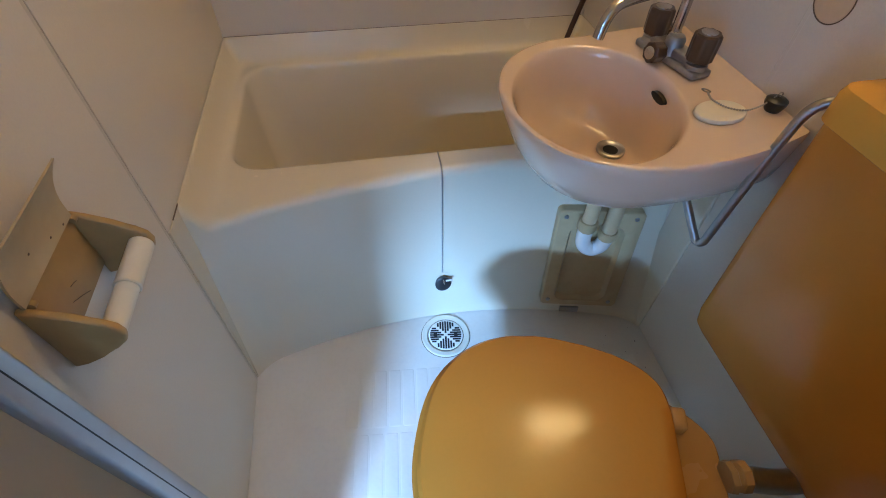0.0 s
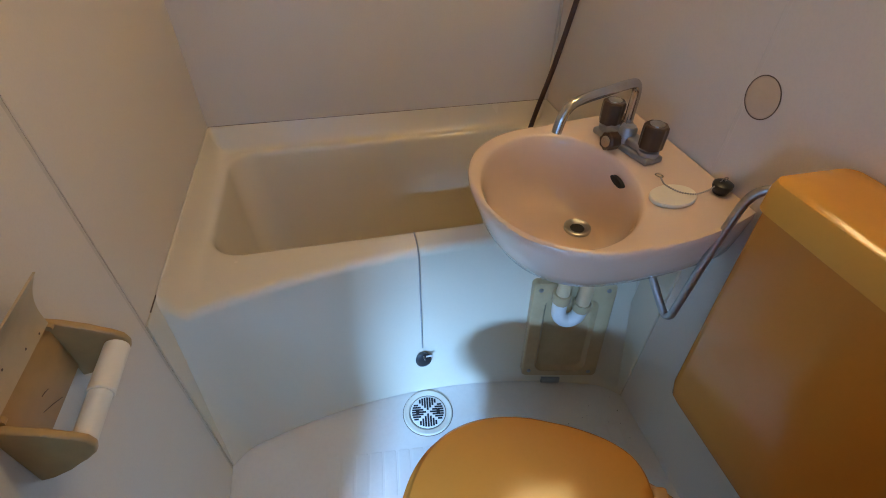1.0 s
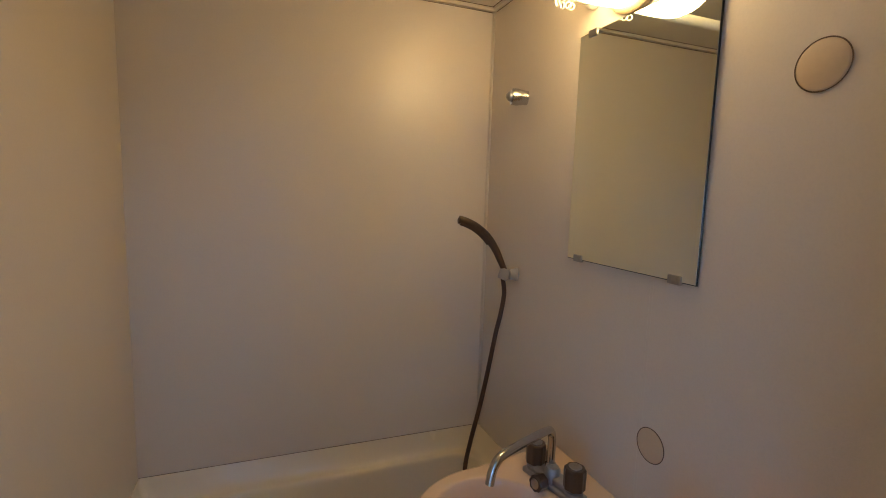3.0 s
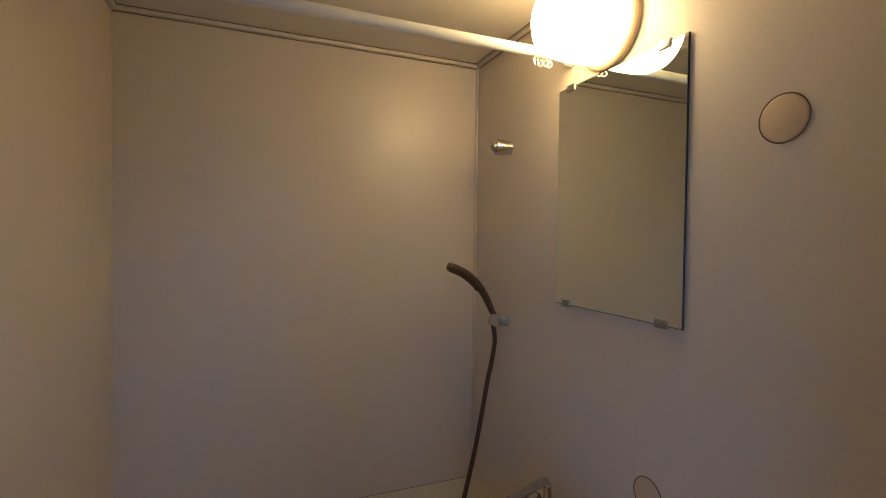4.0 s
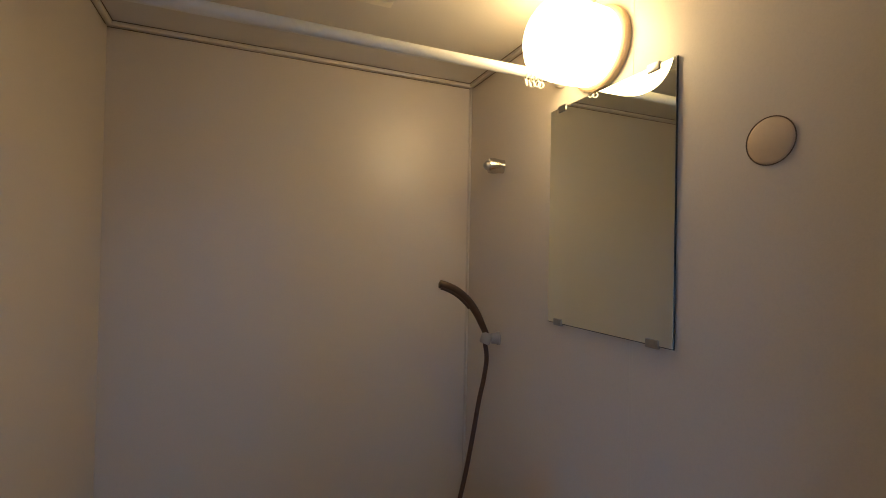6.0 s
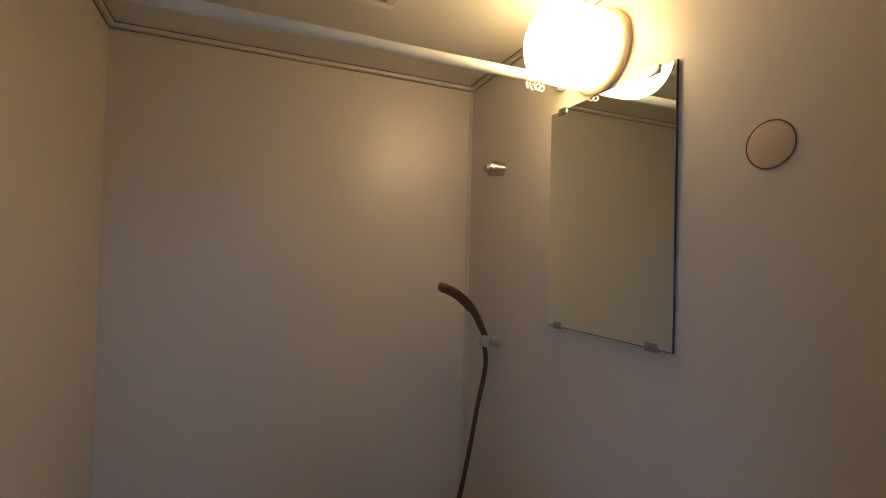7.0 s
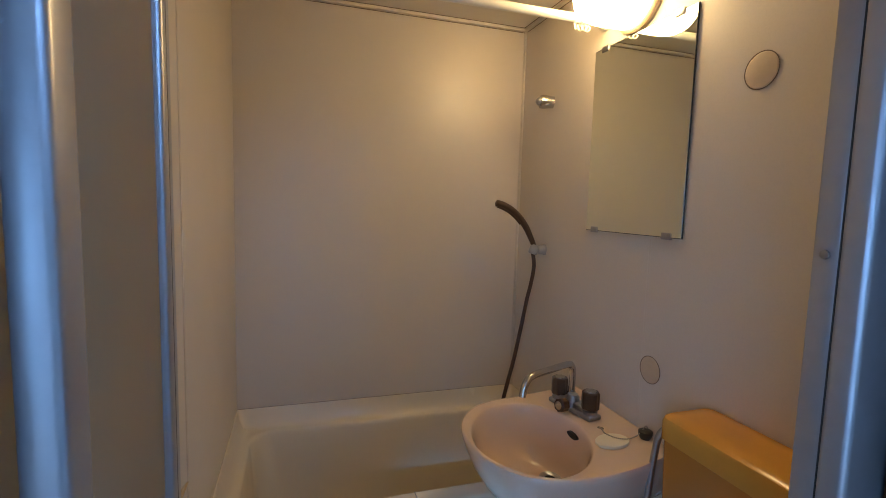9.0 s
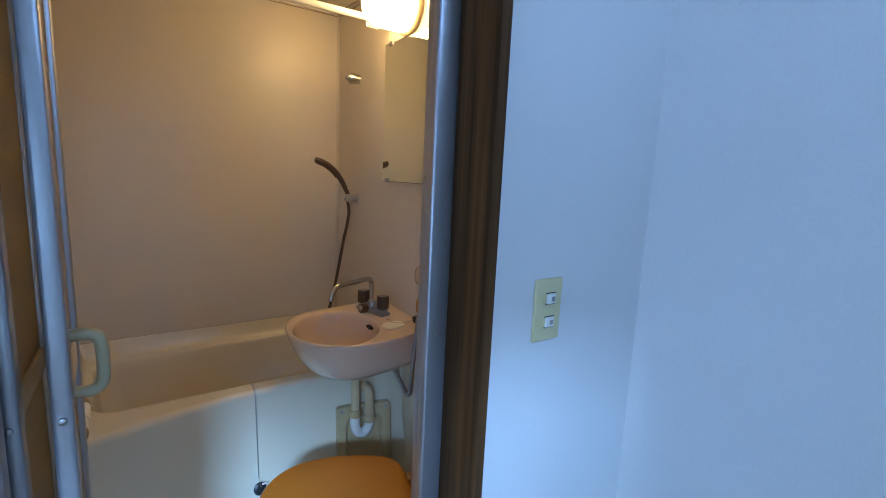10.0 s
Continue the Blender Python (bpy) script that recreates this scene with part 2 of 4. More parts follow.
def rrect(cx, cy, hx, hy, r, k=6):
    """A rounded rectangle as 2D points, anticlockwise."""
    out = []
    for sx, sy, a0 in ((1, 1, 0), (-1, 1, 90), (-1, -1, 180), (1, -1, 270)):
        for i in range(k + 1):
            a = radians(a0 + 90 * i / k)
            out.append((cx + sx * (hx - r) + r * math.cos(a), cy + sy * (hy - r) + r * math.sin(a)))
    return out


def structure(name, bm, material, label, category, **k):
    return tagged(part(name, bm, material, **k), label, category, kind="structure")


# ---- the bath unit: floor, walls, ceiling ----
SEAM_Y = -0.722
structure("floor", box(-0.03, W + 0.03, FRONT - 0.03, -0.02, -0.06, 0.0), M_FLOOR, "pale moulded plastic floor of the bath unit", "floor")
wl = structure("wall_left", box(-0.05, 0.0, SEAM_Y + 0.0049, 0.0, 0.52, H), M_WALL, "cream plastic wall panel with faint stains", "wall")
part("wall_panel", box(-0.05, 0.0, FRONT, SEAM_Y - 0.0049, 0.0, H), M_WALL, wl)
part("joint_strip", box(-0.05, -0.0008, SEAM_Y - 0.0035, SEAM_Y + 0.0035, 0.0, H), M_JOINT, wl)
for _y in (SEAM_Y - 0.0042, SEAM_Y + 0.0042):
    part("joint_line", box(-0.05, -0.0012, _y - 0.00035, _y + 0.00035, 0.0, H), M_RING, wl)
wb = structure("wall_back", box(-0.05, W + 0.05, 0.0, 0.05, 0.52, H), M_WALL, "cream plastic wall panel above the bathtub", "wall")
SEAM_R = -0.709
wr = structure("wall_right", box(W, W + 0.05, SEAM_R + 0.0044, 0.0, 0.0, H), M_WALL, "cream plastic wall panel with round access covers", "wall")
part("wall_panel", box(W, W + 0.05, FRONT, SEAM_R - 0.0044, 0.0, H), M_WALL, wr)
part("joint_strip", box(W + 0.0004, W + 0.05, SEAM_R - 0.0028, SEAM_R + 0.0028, 0.0, H), M_WALL, wr)
for _y in (SEAM_R - 0.0036, SEAM_R + 0.0036):
    part("joint_line", box(W + 0.0005, W + 0.05, _y - 0.0008, _y + 0.0008, 0.0, H), M_TRIM, wr)
structure("ceiling", box(-0.05, W + 0.05, FRONT - 0.05, 0.05, H, H + 0.04), M_CEIL, "cream plastic ceiling of the bath unit", "ceiling")
wf = structure("wall_front", box(DX1 + 0.046, HALL_X + 0.1, HALL_Y, FRONT, -0.06, H), M_WALL, "door wall of the bath unit", "wall")
part("lintel", box(-0.05, DX1 + 0.046, HALL_Y, FRONT, DH + 0.02, H), M_WALL, wf)

# ---- hall outside the door ----
hw = structure("wall_hall", box(DX1 + 0.029, HALL_X, HALL_Y - 0.012, HALL_Y - 0.0005, -0.06, HALL_H), M_HALL, "white papered hall wall beside the bathroom door", "wall")
part("wallpaper_left", box(-1.8, -0.035, HALL_Y - 0.012, HALL_Y - 0.0005, -0.06, HALL_H), M_HALL, hw)
part("wallpaper_over", box(-0.035, DX1 + 0.029, HALL_Y - 0.012, HALL_Y - 0.0005, DH + 0.06, HALL_H), M_HALL, hw)
structure("wall_hall_side", box(HALL_X, HALL_X + 0.05, HALL_BACK, HALL_Y, -0.06, ROOM_H), M_HALL, "white papered side wall of the hall", "wall")
hl = structure("wall_hall_left", box(-1.85, -1.8, HALL_BACK, -2.02, -0.06, ROOM_H), M_HALL, "unseen white papered hall wall with an added window", "wall")
part("wall_piece", box(-1.85, -1.8, -1.58, HALL_Y, -0.06, ROOM_H), M_HALL, hl)
part("wall_piece", box(-1.85, -1.8, -2.02, -1.58, -0.06, 0.98), M_HALL, hl)
part("wall_piece", box(-1.85, -1.8, -2.02, -1.58, 1.82, ROOM_H), M_HALL, hl)
# pane added to go with the side wall fill
side = structure("window_3", box(-1.835, -1.831, -2.02, -1.58, 0.98, 1.82), M_GLASS, "unseen glass window added to light the side wall", "window")
side.visible_shadow = False
# added out of view to confine the beam to bath apron and floor
pw = structure("wall_partition", box(0.10, HALL_X, PART_Y - 0.05, PART_Y, -0.06, PART_Z), M_HALL, "unseen white papered partition added to shape the daylight", "wall")
part("lintel", box(-1.8, HALL_X, PART_Y - 0.05, PART_Y, PART_Z, 1.95), M_HALL, pw)
part("wall_piece", box(-1.8, -0.40, PART_Y - 0.05, PART_Y, 1.95, HALL_H), M_HALL, pw)
# added pier narrows the beam; the slit beside it lights the hall wall
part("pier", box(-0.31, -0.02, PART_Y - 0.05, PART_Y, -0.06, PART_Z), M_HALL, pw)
part("wall_piece", box(-0.40, HALL_X, PART_Y - 0.05, PART_Y, 2.39, HALL_H), M_HALL, pw)
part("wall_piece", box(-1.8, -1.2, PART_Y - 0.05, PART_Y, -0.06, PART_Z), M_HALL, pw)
part("wall_piece", box(1.04, HALL_X, PART_Y - 0.05, PART_Y, 1.95, 2.39), M_HALL, pw)
part("wall_piece", box(-0.40, 0.60, PART_Y - 0.05, PART_Y, 1.95, 2.39), M_HALL, pw)
WZ0, WZ1 = 2.08, 2.42
hb = structure("wall_hall_back", box(-1.85, -1.49, HALL_BACK - 0.05, HALL_BACK, -0.06, ROOM_H), M_HALL, "unseen white papered wall with a window set high", "wall")
part("wall_piece", box(-0.75, HALL_X + 0.05, HALL_BACK - 0.05, HALL_BACK, -0.06, ROOM_H), M_HALL, hb)
part("wall_piece", box(-1.49, -0.75, HALL_BACK - 0.05, HALL_BACK, -0.06, WZ0), M_HALL, hb)
part("wall_piece", box(-1.49, -0.75, HALL_BACK - 0.05, HALL_BACK, WZ1, ROOM_H), M_HALL, hb)
# unseen window, its height chosen so that daylight falls steeply through the door
win = structure("window_1", box(-1.49, -0.75, HALL_BACK - 0.03, HALL_BACK - 0.026, WZ0, WZ1), M_GLASS, "unseen plain glass window set high to aim the daylight", "window")
win.visible_shadow = False
# pane added to go with the hall wall fill
fan = structure("window_2", box(0.60, 1.04, PART_Y - 0.03, PART_Y - 0.026, 1.95, 2.39), M_GLASS, "unseen glass fanlight added to light the hall wall", "window")
fan.visible_shadow = False
structure("floor_hall", box(-1.85, HALL_X + 0.05, HALL_BACK - 0.05, FRONT - 0.03, -0.12, -0.06), M_HFLOOR, "brown wooden hall floor", "floor")
structure("ceiling_hall", box(-1.85, HALL_X + 0.05, PART_Y - 0.05, HALL_Y, HALL_H, HALL_H + 0.05), M_HALL, "white papered hall ceiling", "ceiling")
structure("ceiling_room", box(-1.85, HALL_X + 0.05, HALL_BACK - 0.05, PART_Y, ROOM_H, ROOM_H + 0.05), M_HALL, "white papered ceiling of the room behind", "ceiling")
part("wall_piece", box(-1.8, HALL_X, PART_Y - 0.05, PART_Y, HALL_H + 0.05, ROOM_H), M_HALL, pw)

# wooden casing round the doorway
cs = structure("door_casing", box(DX1 + 0.007, DX1 + 0.029, HALL_Y - 0.02, FJ - 0.003, -0.06, DH + 0.06, 0.002), M_WOOD, "dark brown stained wooden door casing", "door casing")
part("casing_side", box(-0.035, -0.012, HALL_Y - 0.02, FJ - 0.003, -0.06, DH + 0.06, 0.002), M_WOOD, cs)
part("casing_head", box(-0.012, DX1 + 0.007, HALL_Y - 0.02, FJ - 0.003, DH + 0.035, DH + 0.06, 0.002), M_WOOD, cs)
part("casing_sill", box(-0.012, DX1 + 0.007, HALL_Y - 0.02, FJ - 0.003, -0.06, 0.05, 0.002), M_WOOD, cs)


# ---- aluminium frame and folding door ----
fr = structure("door_frame", box(0.0, DX1 + 0.02, FJ + 0.001, FRONT + 0.003, DH, DH + 0.034, 0.003), M_ALU, "aluminium frame of the folding bathroom door", "door frame")
part("jamb", box(-0.011, 0.012, FJ, FJ + 0.034, 0.0, DH, 0.005, 3), M_ALU, fr)
part("gasket", box(-0.008, 0.009, FJ + 0.033, FJ + 0.036, 0.0, DH), M_GASKET, fr)
part("jamb_lip", box(-0.011, 0.0, FJ + 0.0355, FRONT + 0.004, 0.0, DH, 0.003), M_ALU, fr)
part("jamb", box(DX1 - 0.034, DX1 + 0.021, FJ, FJ + 0.022, 0.0, DH, 0.005, 3), M_ALU, fr)
part("gasket", box(DX1 - 0.029, DX1 + 0.018, FJ + 0.0215, FJ + 0.0245, 0.0, DH), M_GASKET, fr)
part("jamb_lip", box(DX1 - 0.028, DX1 + 0.021, FJ + 0.024, FJ + 0.046, 0.0, DH, 0.003), M_ALU, fr)
part("jamb_return", box(DX1 + 0.0215, DX1 + 0.0455, FJ + 0.001, FRONT - 0.0005, 0.0, DH), M_WALL, fr, "cream plastic wall edge")
part("screw", turned([(0, 0.004), (0.0015, 0.0038), (0.002, 0.001)], (DX1 - 0.0285, FJ + 0.035, 1.19), (-1, 0, 0), 10), M_STEEL, fr)
part("sill", box(0.012, DX1 - 0.034, FJ + 0.001, FRONT + 0.003, 0.0, 0.06, 0.004), M_ALU, fr)
for z in (1.187, 0.40):
    part("screw", turned([(0, 0.004), (0.0015, 0.0038), (0.002, 0.001)], (-0.001, FJ - 0.0005, z), (0, -1, 0), 10), M_STEEL, fr)
for z in (1.189, 0.896, 0.40):
    part("screw", turned([(0, 0.004), (0.0015, 0.0038), (0.002, 0.001)], (DX1 - 0.004, FJ - 0.0005, z), (0, -1, 0), 10), M_STEEL, fr)

door = thing("folding_door", "open two-leaf folding door of cream panels in aluminium", "door", (0.03, FRONT, 0.07))
DZ0, DZ1 = 0.075, DH - 0.01


def leaf(x_near, x_far, y_near, y_far, thick):
    """One leaf between its near and far stile."""
    m = Matrix.Translation((x_near, y_near, 0)) @ Matrix.Rotation(math.atan2(y_far - y_near, x_far - x_near), 4, "Z")
    ln = math.hypot(x_far - x_near, y_far - y_near)

    def piece(name, b, material, label=""):
        b.transform(m)
        return part(name, b, material, door, label)

    t = thick / 2
    piece("stile", box(0, 0.034, -t, t, DZ0, DZ1, 0.006, 3), M_ALU)
    piece("stile", box(ln - 0.032, ln, -t, t, DZ0, DZ1, 0.005, 3), M_ALU)
    piece("rail", box(0.034, ln - 0.032, -t * 0.8, t * 0.8, DZ0, DZ0 + 0.04, 0.002), M_ALU)
    piece("rail", box(0.034, ln - 0.032, -t * 0.8, t * 0.8, DZ1 - 0.04, DZ1, 0.002), M_ALU)
    piece("rail", box(0.034, ln - 0.032, -t * 0.8, t * 0.8, 0.86, 0.895, 0.002), M_BEIGE, "beige middle rail")
    piece("panel", box(0.036, ln - 0.034, -t * 0.35, t * 0.35, 0.897, DZ1 - 0.042), M_DOORP, "cream plastic door panel")
    piece("panel", box(0.036, ln - 0.034, -t * 0.35, t * 0.35, DZ0 + 0.042, 0.858), M_DOORP, "cream plastic door panel")
    piece("stile_groove", box(ln - 0.018, ln - 0.0165, -t * 1.012, t * 1.012, DZ0, DZ1), M_GASKET)
    piece("pivot_knob", turned([(0, 0.005), (0.003, 0.005), (0.004, 0.003)], (-0.001, 0, 0.86), (-1, 0, 0), 10), M_STEEL)


leaf(0.0135, 0.024, -1.352, -1.105, 0.022)
leaf(0.066, 0.062, -1.354, -1.10, 0.024)
hx, hy = 0.077, -1.312
hb_path = smooth_path([(hx, hy, 0.960), (hx + 0.018, hy, 0.961), (hx + 0.030, hy, 0.955), (hx + 0.034, hy, 0.938), (hx + 0.034, hy, 0.90), (hx + 0.030, hy, 0.884), (hx + 0.018, hy, 0.878), (hx, hy, 0.879)], 4)
part("handle", tube(hb_path, 0.0085, 12), M_HANDLE, door, "olive beige plastic pull handle")

# ---- bathtub ----
def apron_y(x):
    """The front edge of the rim."""
    return -0.560 - 0.31 * (x - 0.57) ** 2


def foot_y(x):
    """The line where the apron meets the floor."""
    return -0.617 - 0.37 * (x - 0.46) ** 2 - 0.028 * max(0.0, 1 - min(x, W - x) / 0.06) ** 2


def skirt_y(x, z):
    """The apron's face between rim and floor, with a tight cove at its foot."""
    f = 0.86 * max(0.0, (0.435 - z) / 0.425)
    if z < 0.03:
        f = max(f, 1 - 0.2 * math.sqrt(max(z, 0) / 0.03))
    return apron_y(x) + (foot_y(x) - apron_y(x)) * f


tub = thing("bathtub", "ivory moulded bathtub built in between three walls", "bathtub", (W / 2, -0.3, 0))
IN = (0.047, 0.955, -0.488, -0.050)   # opening at the rim
IC = Vector(((IN[0] + IN[1]) / 2, (IN[2] + IN[3]) / 2))


def edge_of(th, inside):
    """The farthest point from the middle in a direction for which inside holds."""
    d = Vector((math.cos(th), math.sin(th)))
    lo, hi = 0.0, 1.5
    for _ in range(40):
        mid = (lo + hi) / 2
        lo, hi = (mid, hi) if inside(IC + d * mid) else (lo, mid)
    return IC + d * lo


def in_open(p, grow=0.0, r=0.075):
    hx_, hy_ = (IN[1] - IN[0]) / 2 + grow, (IN[3] - IN[2]) / 2 + grow
    ax, ay = max(abs(p.x - IC.x) - hx_ + r, 0), max(abs(p.y - IC.y) - hy_ + r, 0)
    return math.hypot(ax, ay) <= r


def in_rim(p):
    return 0.0008 <= p.x <= W - 0.0008 and apron_y(p.x) <= p.y <= -0.0008


RIMZ, ROUND = 0.4595, 0.020


def rim_z(x, y):
    """The height of the rim: a cove along the walls, a rounded edge along the apron."""
    cove = 0.0625 * max(0.0, 1 - max(min(x, W - x, -y) - 0.004, 0) / 0.036) ** 2
    df = max(y - apron_y(x), 0.0)
    drop = ROUND - math.sqrt(max(ROUND ** 2 - max(ROUND - df, 0.0) ** 2, 0.0))
    return RIMZ + cove - drop


part("side_flange", box(-0.05, 0.002, SEAM_Y + 0.0049, -0.50, 0.0, 0.519), M_TUB, tub)
corners = [math.atan2(y - IC.y, x - IC.x) % (2 * math.pi) for x, y in ((0, 0), (W, 0), (0, apron_y(0)), (W, apron_y(W)))]
for k in range(1, 24):
    for x in (0.004 * k, W - 0.004 * k):
        corners.append(math.atan2(apron_y(x) - IC.y, x - IC.x) % (2 * math.pi))
    for x in (0, W):
        corners.append(math.atan2(apron_y(0) + 0.004 * k - IC.y, x - IC.x) % (2 * math.pi))
angles = sorted([2 * math.pi * i / 200 for i in range(200)] + corners)
OUT = (0.0, 0.005, 0.015, 0.03, 0.05, 0.08, 0.12, 0.17, 0.23, 0.30, 0.38, 0.48, 0.60, 0.75, 0.88)
LIP = ((0.010, 0.0), (0.006, -0.001), (0.002, -0.0035), (-0.001, -0.008), (-0.003, -0.016), (-0.008, -0.045))
DEEP = ((-0.016, 0.32), (-0.028, 0.22), (-0.040, 0.145), (-0.058, 0.10), (-0.082, 0.073), (-0.12, 0.062))
SKIRT = (0.0015, 0.006, 0.014, 0.024, 0.035, 0.06, 0.16, 0.28, 0.38, 0.425)
rows = [[] for _ in range(len(SKIRT) + len(OUT) + len(LIP) + len(DEEP) + 3)]
for th in angles:
    o, i0 = edge_of(th, in_rim), edge_of(th, lambda q: in_open(q, 0.012, 0.087))
    k = 0
    front = o.y < apron_y(o.x) + 0.001
    for z in SKIRT:
        rows[k].append((o.x, skirt_y(o.x, z), z) if front else (o.x, o.y, z))
        k += 1
    for s in OUT:
        p = o.lerp(i0, s)
        rows[k].append((p.x, p.y, rim_z(p.x, p.y)))
        k += 1
    for g, dz in LIP:
        p = edge_of(th, lambda q: in_open(q, g, 0.075 + g))
        rows[k].append((p.x, p.y, rim_z(p.x, p.y) + dz if g > 0 else rim_z(i0.x, i0.y) + dz))
        k += 1
    for g, z in DEEP:
        p = edge_of(th, lambda q: in_open(q, g, 0.075 + 0.5 * abs(g)))
        rows[k].append((p.x, p.y, z))
        k += 1
    for s in (0.6, 0.3, 0.05):
        q = IC + (p - IC) * s
        rows[k].append((q.x, q.y, 0.060))
        k += 1
part("shell", loft(rows, cap0=False), M_TUB, tub, angle=60)
part("side_flange", box(W - 0.006, W + 0.004, -0.745, -0.655, 0.0, 0.50, 0.004, 3), M_TUB, tub)
seal = bmesh.new()
box(0.002, W - 0.002, -0.0022, -0.0003, 0.5195, 0.5225, bm=seal)
box(0.0003, 0.0020, SEAM_Y + 0.035, -0.0025, 0.5193, 0.521, bm=seal)
part("sealant_line", seal, M_RING, tub, "thin grimy sealant line", smooth=False)

# ---- wash basin ----
basin = thing("wash_basin", "pale pink ceramic wash basin fixed to the wall", "wash basin", (0.8, -0.66, 0.505))
BC = Vector((0.745, -0.668))
RIM = 0.682
BX, BY = 0.77, -0.672


def basin_out(th):
    d = Vector((math.cos(th), math.sin(th)))
    lo, hi = 0.0, 0.6
    for _ in range(40):
        mid = (lo + hi) / 2
        p = BC + d * mid
        if p.x < BX:
            ok = abs((p.x - BX) / 0.204) ** 2.2 + abs((p.y - BY) / 0.205) ** 2.2 <= 1
        else:
            s = (p.x - BX) / (W - BX)
            ok = p.x <= W - 0.002 and BY - 0.205 + 0.05 * s * s <= p.y <= BY + 0.205 + 0.035 * s
        lo, hi = (mid, hi) if ok else (lo, mid)
    return BC + d * lo


def bowl_pt(th, g):
    c = Vector((0.722, -0.678)).lerp(Vector((0.806, -0.640)), min(1.0, max(0.0, 1 - g) * 1.2) ** 1.15)
    a, b = 0.137 * math.cos(th + 0.30), 0.174 * math.sin(th + 0.30)
    return c + Vector((a * 0.954 + b * 0.30, -a * 0.30 + b * 0.954)) * g


rows = []
angs = sorted([2 * math.pi * i / 96 for i in range(96)] + [math.atan2(BY - 0.155 - BC.y, W - 0.002 - BC.x) % (2 * math.pi), math.atan2(BY + 0.24 - BC.y, W - 0.002 - BC.x)])
for s, z in ((0.18, 0.520), (0.40, 0.522), (0.62, 0.533), (0.78, 0.562), (0.89, 0.602), (0.955, 0.638), (0.992, 0.664), (1.0, 0.672), (0.997, 0.679), (0.985, RIM), (0.965, RIM)):
    r = []
    for th in angs:
        o = basin_out(th)
        keep = max(0.0, math.cos(th)) ** 0.7
        zz = z + (RIM - z) * 0.32 * keep ** 2 if z < 0.645 else z
        cx_, cy_ = 0.80 + (BC.x - 0.80) * s, -0.655 + (BC.y + 0.655) * s
        r.append((cx_ + (o.x - BC.x) * (s + (1 - s) * keep) if keep <= 0 else min(W - 0.002, cx_ + (o.x - BC.x) * (s + (1 - s) * keep)), cy_ + (o.y - BC.y) * (s + (1 - s) * 0.9 * keep ** 2), zz))
    rows.append(r)
for g, z in ((1.05, RIM - 0.0005), (1.03, RIM - 0.0015), (1.01, RIM - 0.005), (0.985, RIM - 0.016), (0.95, 0.645), (0.90, 0.613), (0.82, 0.583), (0.70, 0.560), (0.54, 0.545), (0.36, 0.537), (0.16, 0.532)):
    rows.append([(*bowl_pt(th, g), z) for th in angs])
part("bowl", loft(rows), M_PINK, basin, angle=55)
dr = part("drain", turned([(-0.002, 0.0275), (0.004, 0.0275), (0.005, 0.025), (0.003, 0.018), (-0.001, 0.0145)], (0.806, -0.640, 0.5345), (0, 0, 1), 24), M_STEEL, basin, "dull steel drain ring")
part("plug_hole", turned([(0, 0.0145), (0.0005, 0.0145)], (0.806, -0.640, 0.5345), (0, 0, 1), 20), M_DARK, dr)

# ---- toilet ----
toilet = thing("toilet", "orange toilet with closed lid in front of the cistern", "toilet", (0.55, -1.12, 0))
AX = Vector((-0.948, 0.319, 0)).normalized()
NX = Vector((AX.y, -AX.x, 0)) * -1
T0 = Vector((0.708, -1.181, 0))


def toilet_ring(length, wide, rear, z, grow=0.0, back=0.0, n=112):
    """An outline seen from above: a blunt rear and a rounded nose."""
    out = []
    for i in range(n):
        th = 2 * math.pi * i / n
        c, s = math.cos(th), math.sin(th)
        mid = length * 0.47
        if c >= 0:
            a = mid + (length - mid) * abs(c) ** 0.82
            b = wide * abs(s) ** 0.82 * (1 if s >= 0 else -1)
        else:
            q = abs(c) ** 0.42
            a = mid - (mid + back) * q
            b = (wide + (rear - wide) * q ** 1.5) * abs(s) ** 0.32 * (1 if s >= 0 else -1)
        p = T0 + AX * (a + grow * c) + NX * (b + grow * s)
        out.append((p.x, p.y, z * 0.955))
    return out


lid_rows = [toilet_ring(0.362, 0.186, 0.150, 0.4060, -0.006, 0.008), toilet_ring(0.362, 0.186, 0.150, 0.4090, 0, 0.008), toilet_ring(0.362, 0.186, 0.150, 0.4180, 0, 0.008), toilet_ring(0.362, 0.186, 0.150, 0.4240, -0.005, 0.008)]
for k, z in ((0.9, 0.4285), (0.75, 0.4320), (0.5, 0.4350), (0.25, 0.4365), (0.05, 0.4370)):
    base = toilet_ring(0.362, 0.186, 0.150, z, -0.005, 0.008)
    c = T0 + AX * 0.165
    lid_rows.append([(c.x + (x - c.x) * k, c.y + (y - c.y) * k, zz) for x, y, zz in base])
# lid colour lowered to offset the daylight it catches
part("lid", loft(lid_rows), M_ORANGE_SHADED, toilet, "orange plastic lid")
part("seat", loft([toilet_ring(0.370, 0.188, 0.145, z, g) for z, g in ((0.380, -0.008), (0.382, 0), (0.400, 0), (0.404, -0.006))]), M_ORANGE_SHADED, toilet)
part("bowl", loft([toilet_ring(0.30, 0.12, 0.10, 0.0, -0.02), toilet_ring(0.30, 0.12, 0.10, 0.02, -0.02), toilet_ring(0.28, 0.11, 0.09, 0.10, -0.03), toilet_ring(0.31, 0.14, 0.11, 0.22, -0.015), toilet_ring(0.34, 0.168, 0.10, 0.34, -0.006, 0.07), toilet_ring(0.344, 0.172, 0.10, 0.374, -0.004, 0.09), toilet_ring(0.344, 0.172, 0.10, 0.379, -0.008, 0.09)]), M_ORANGE2, toilet)
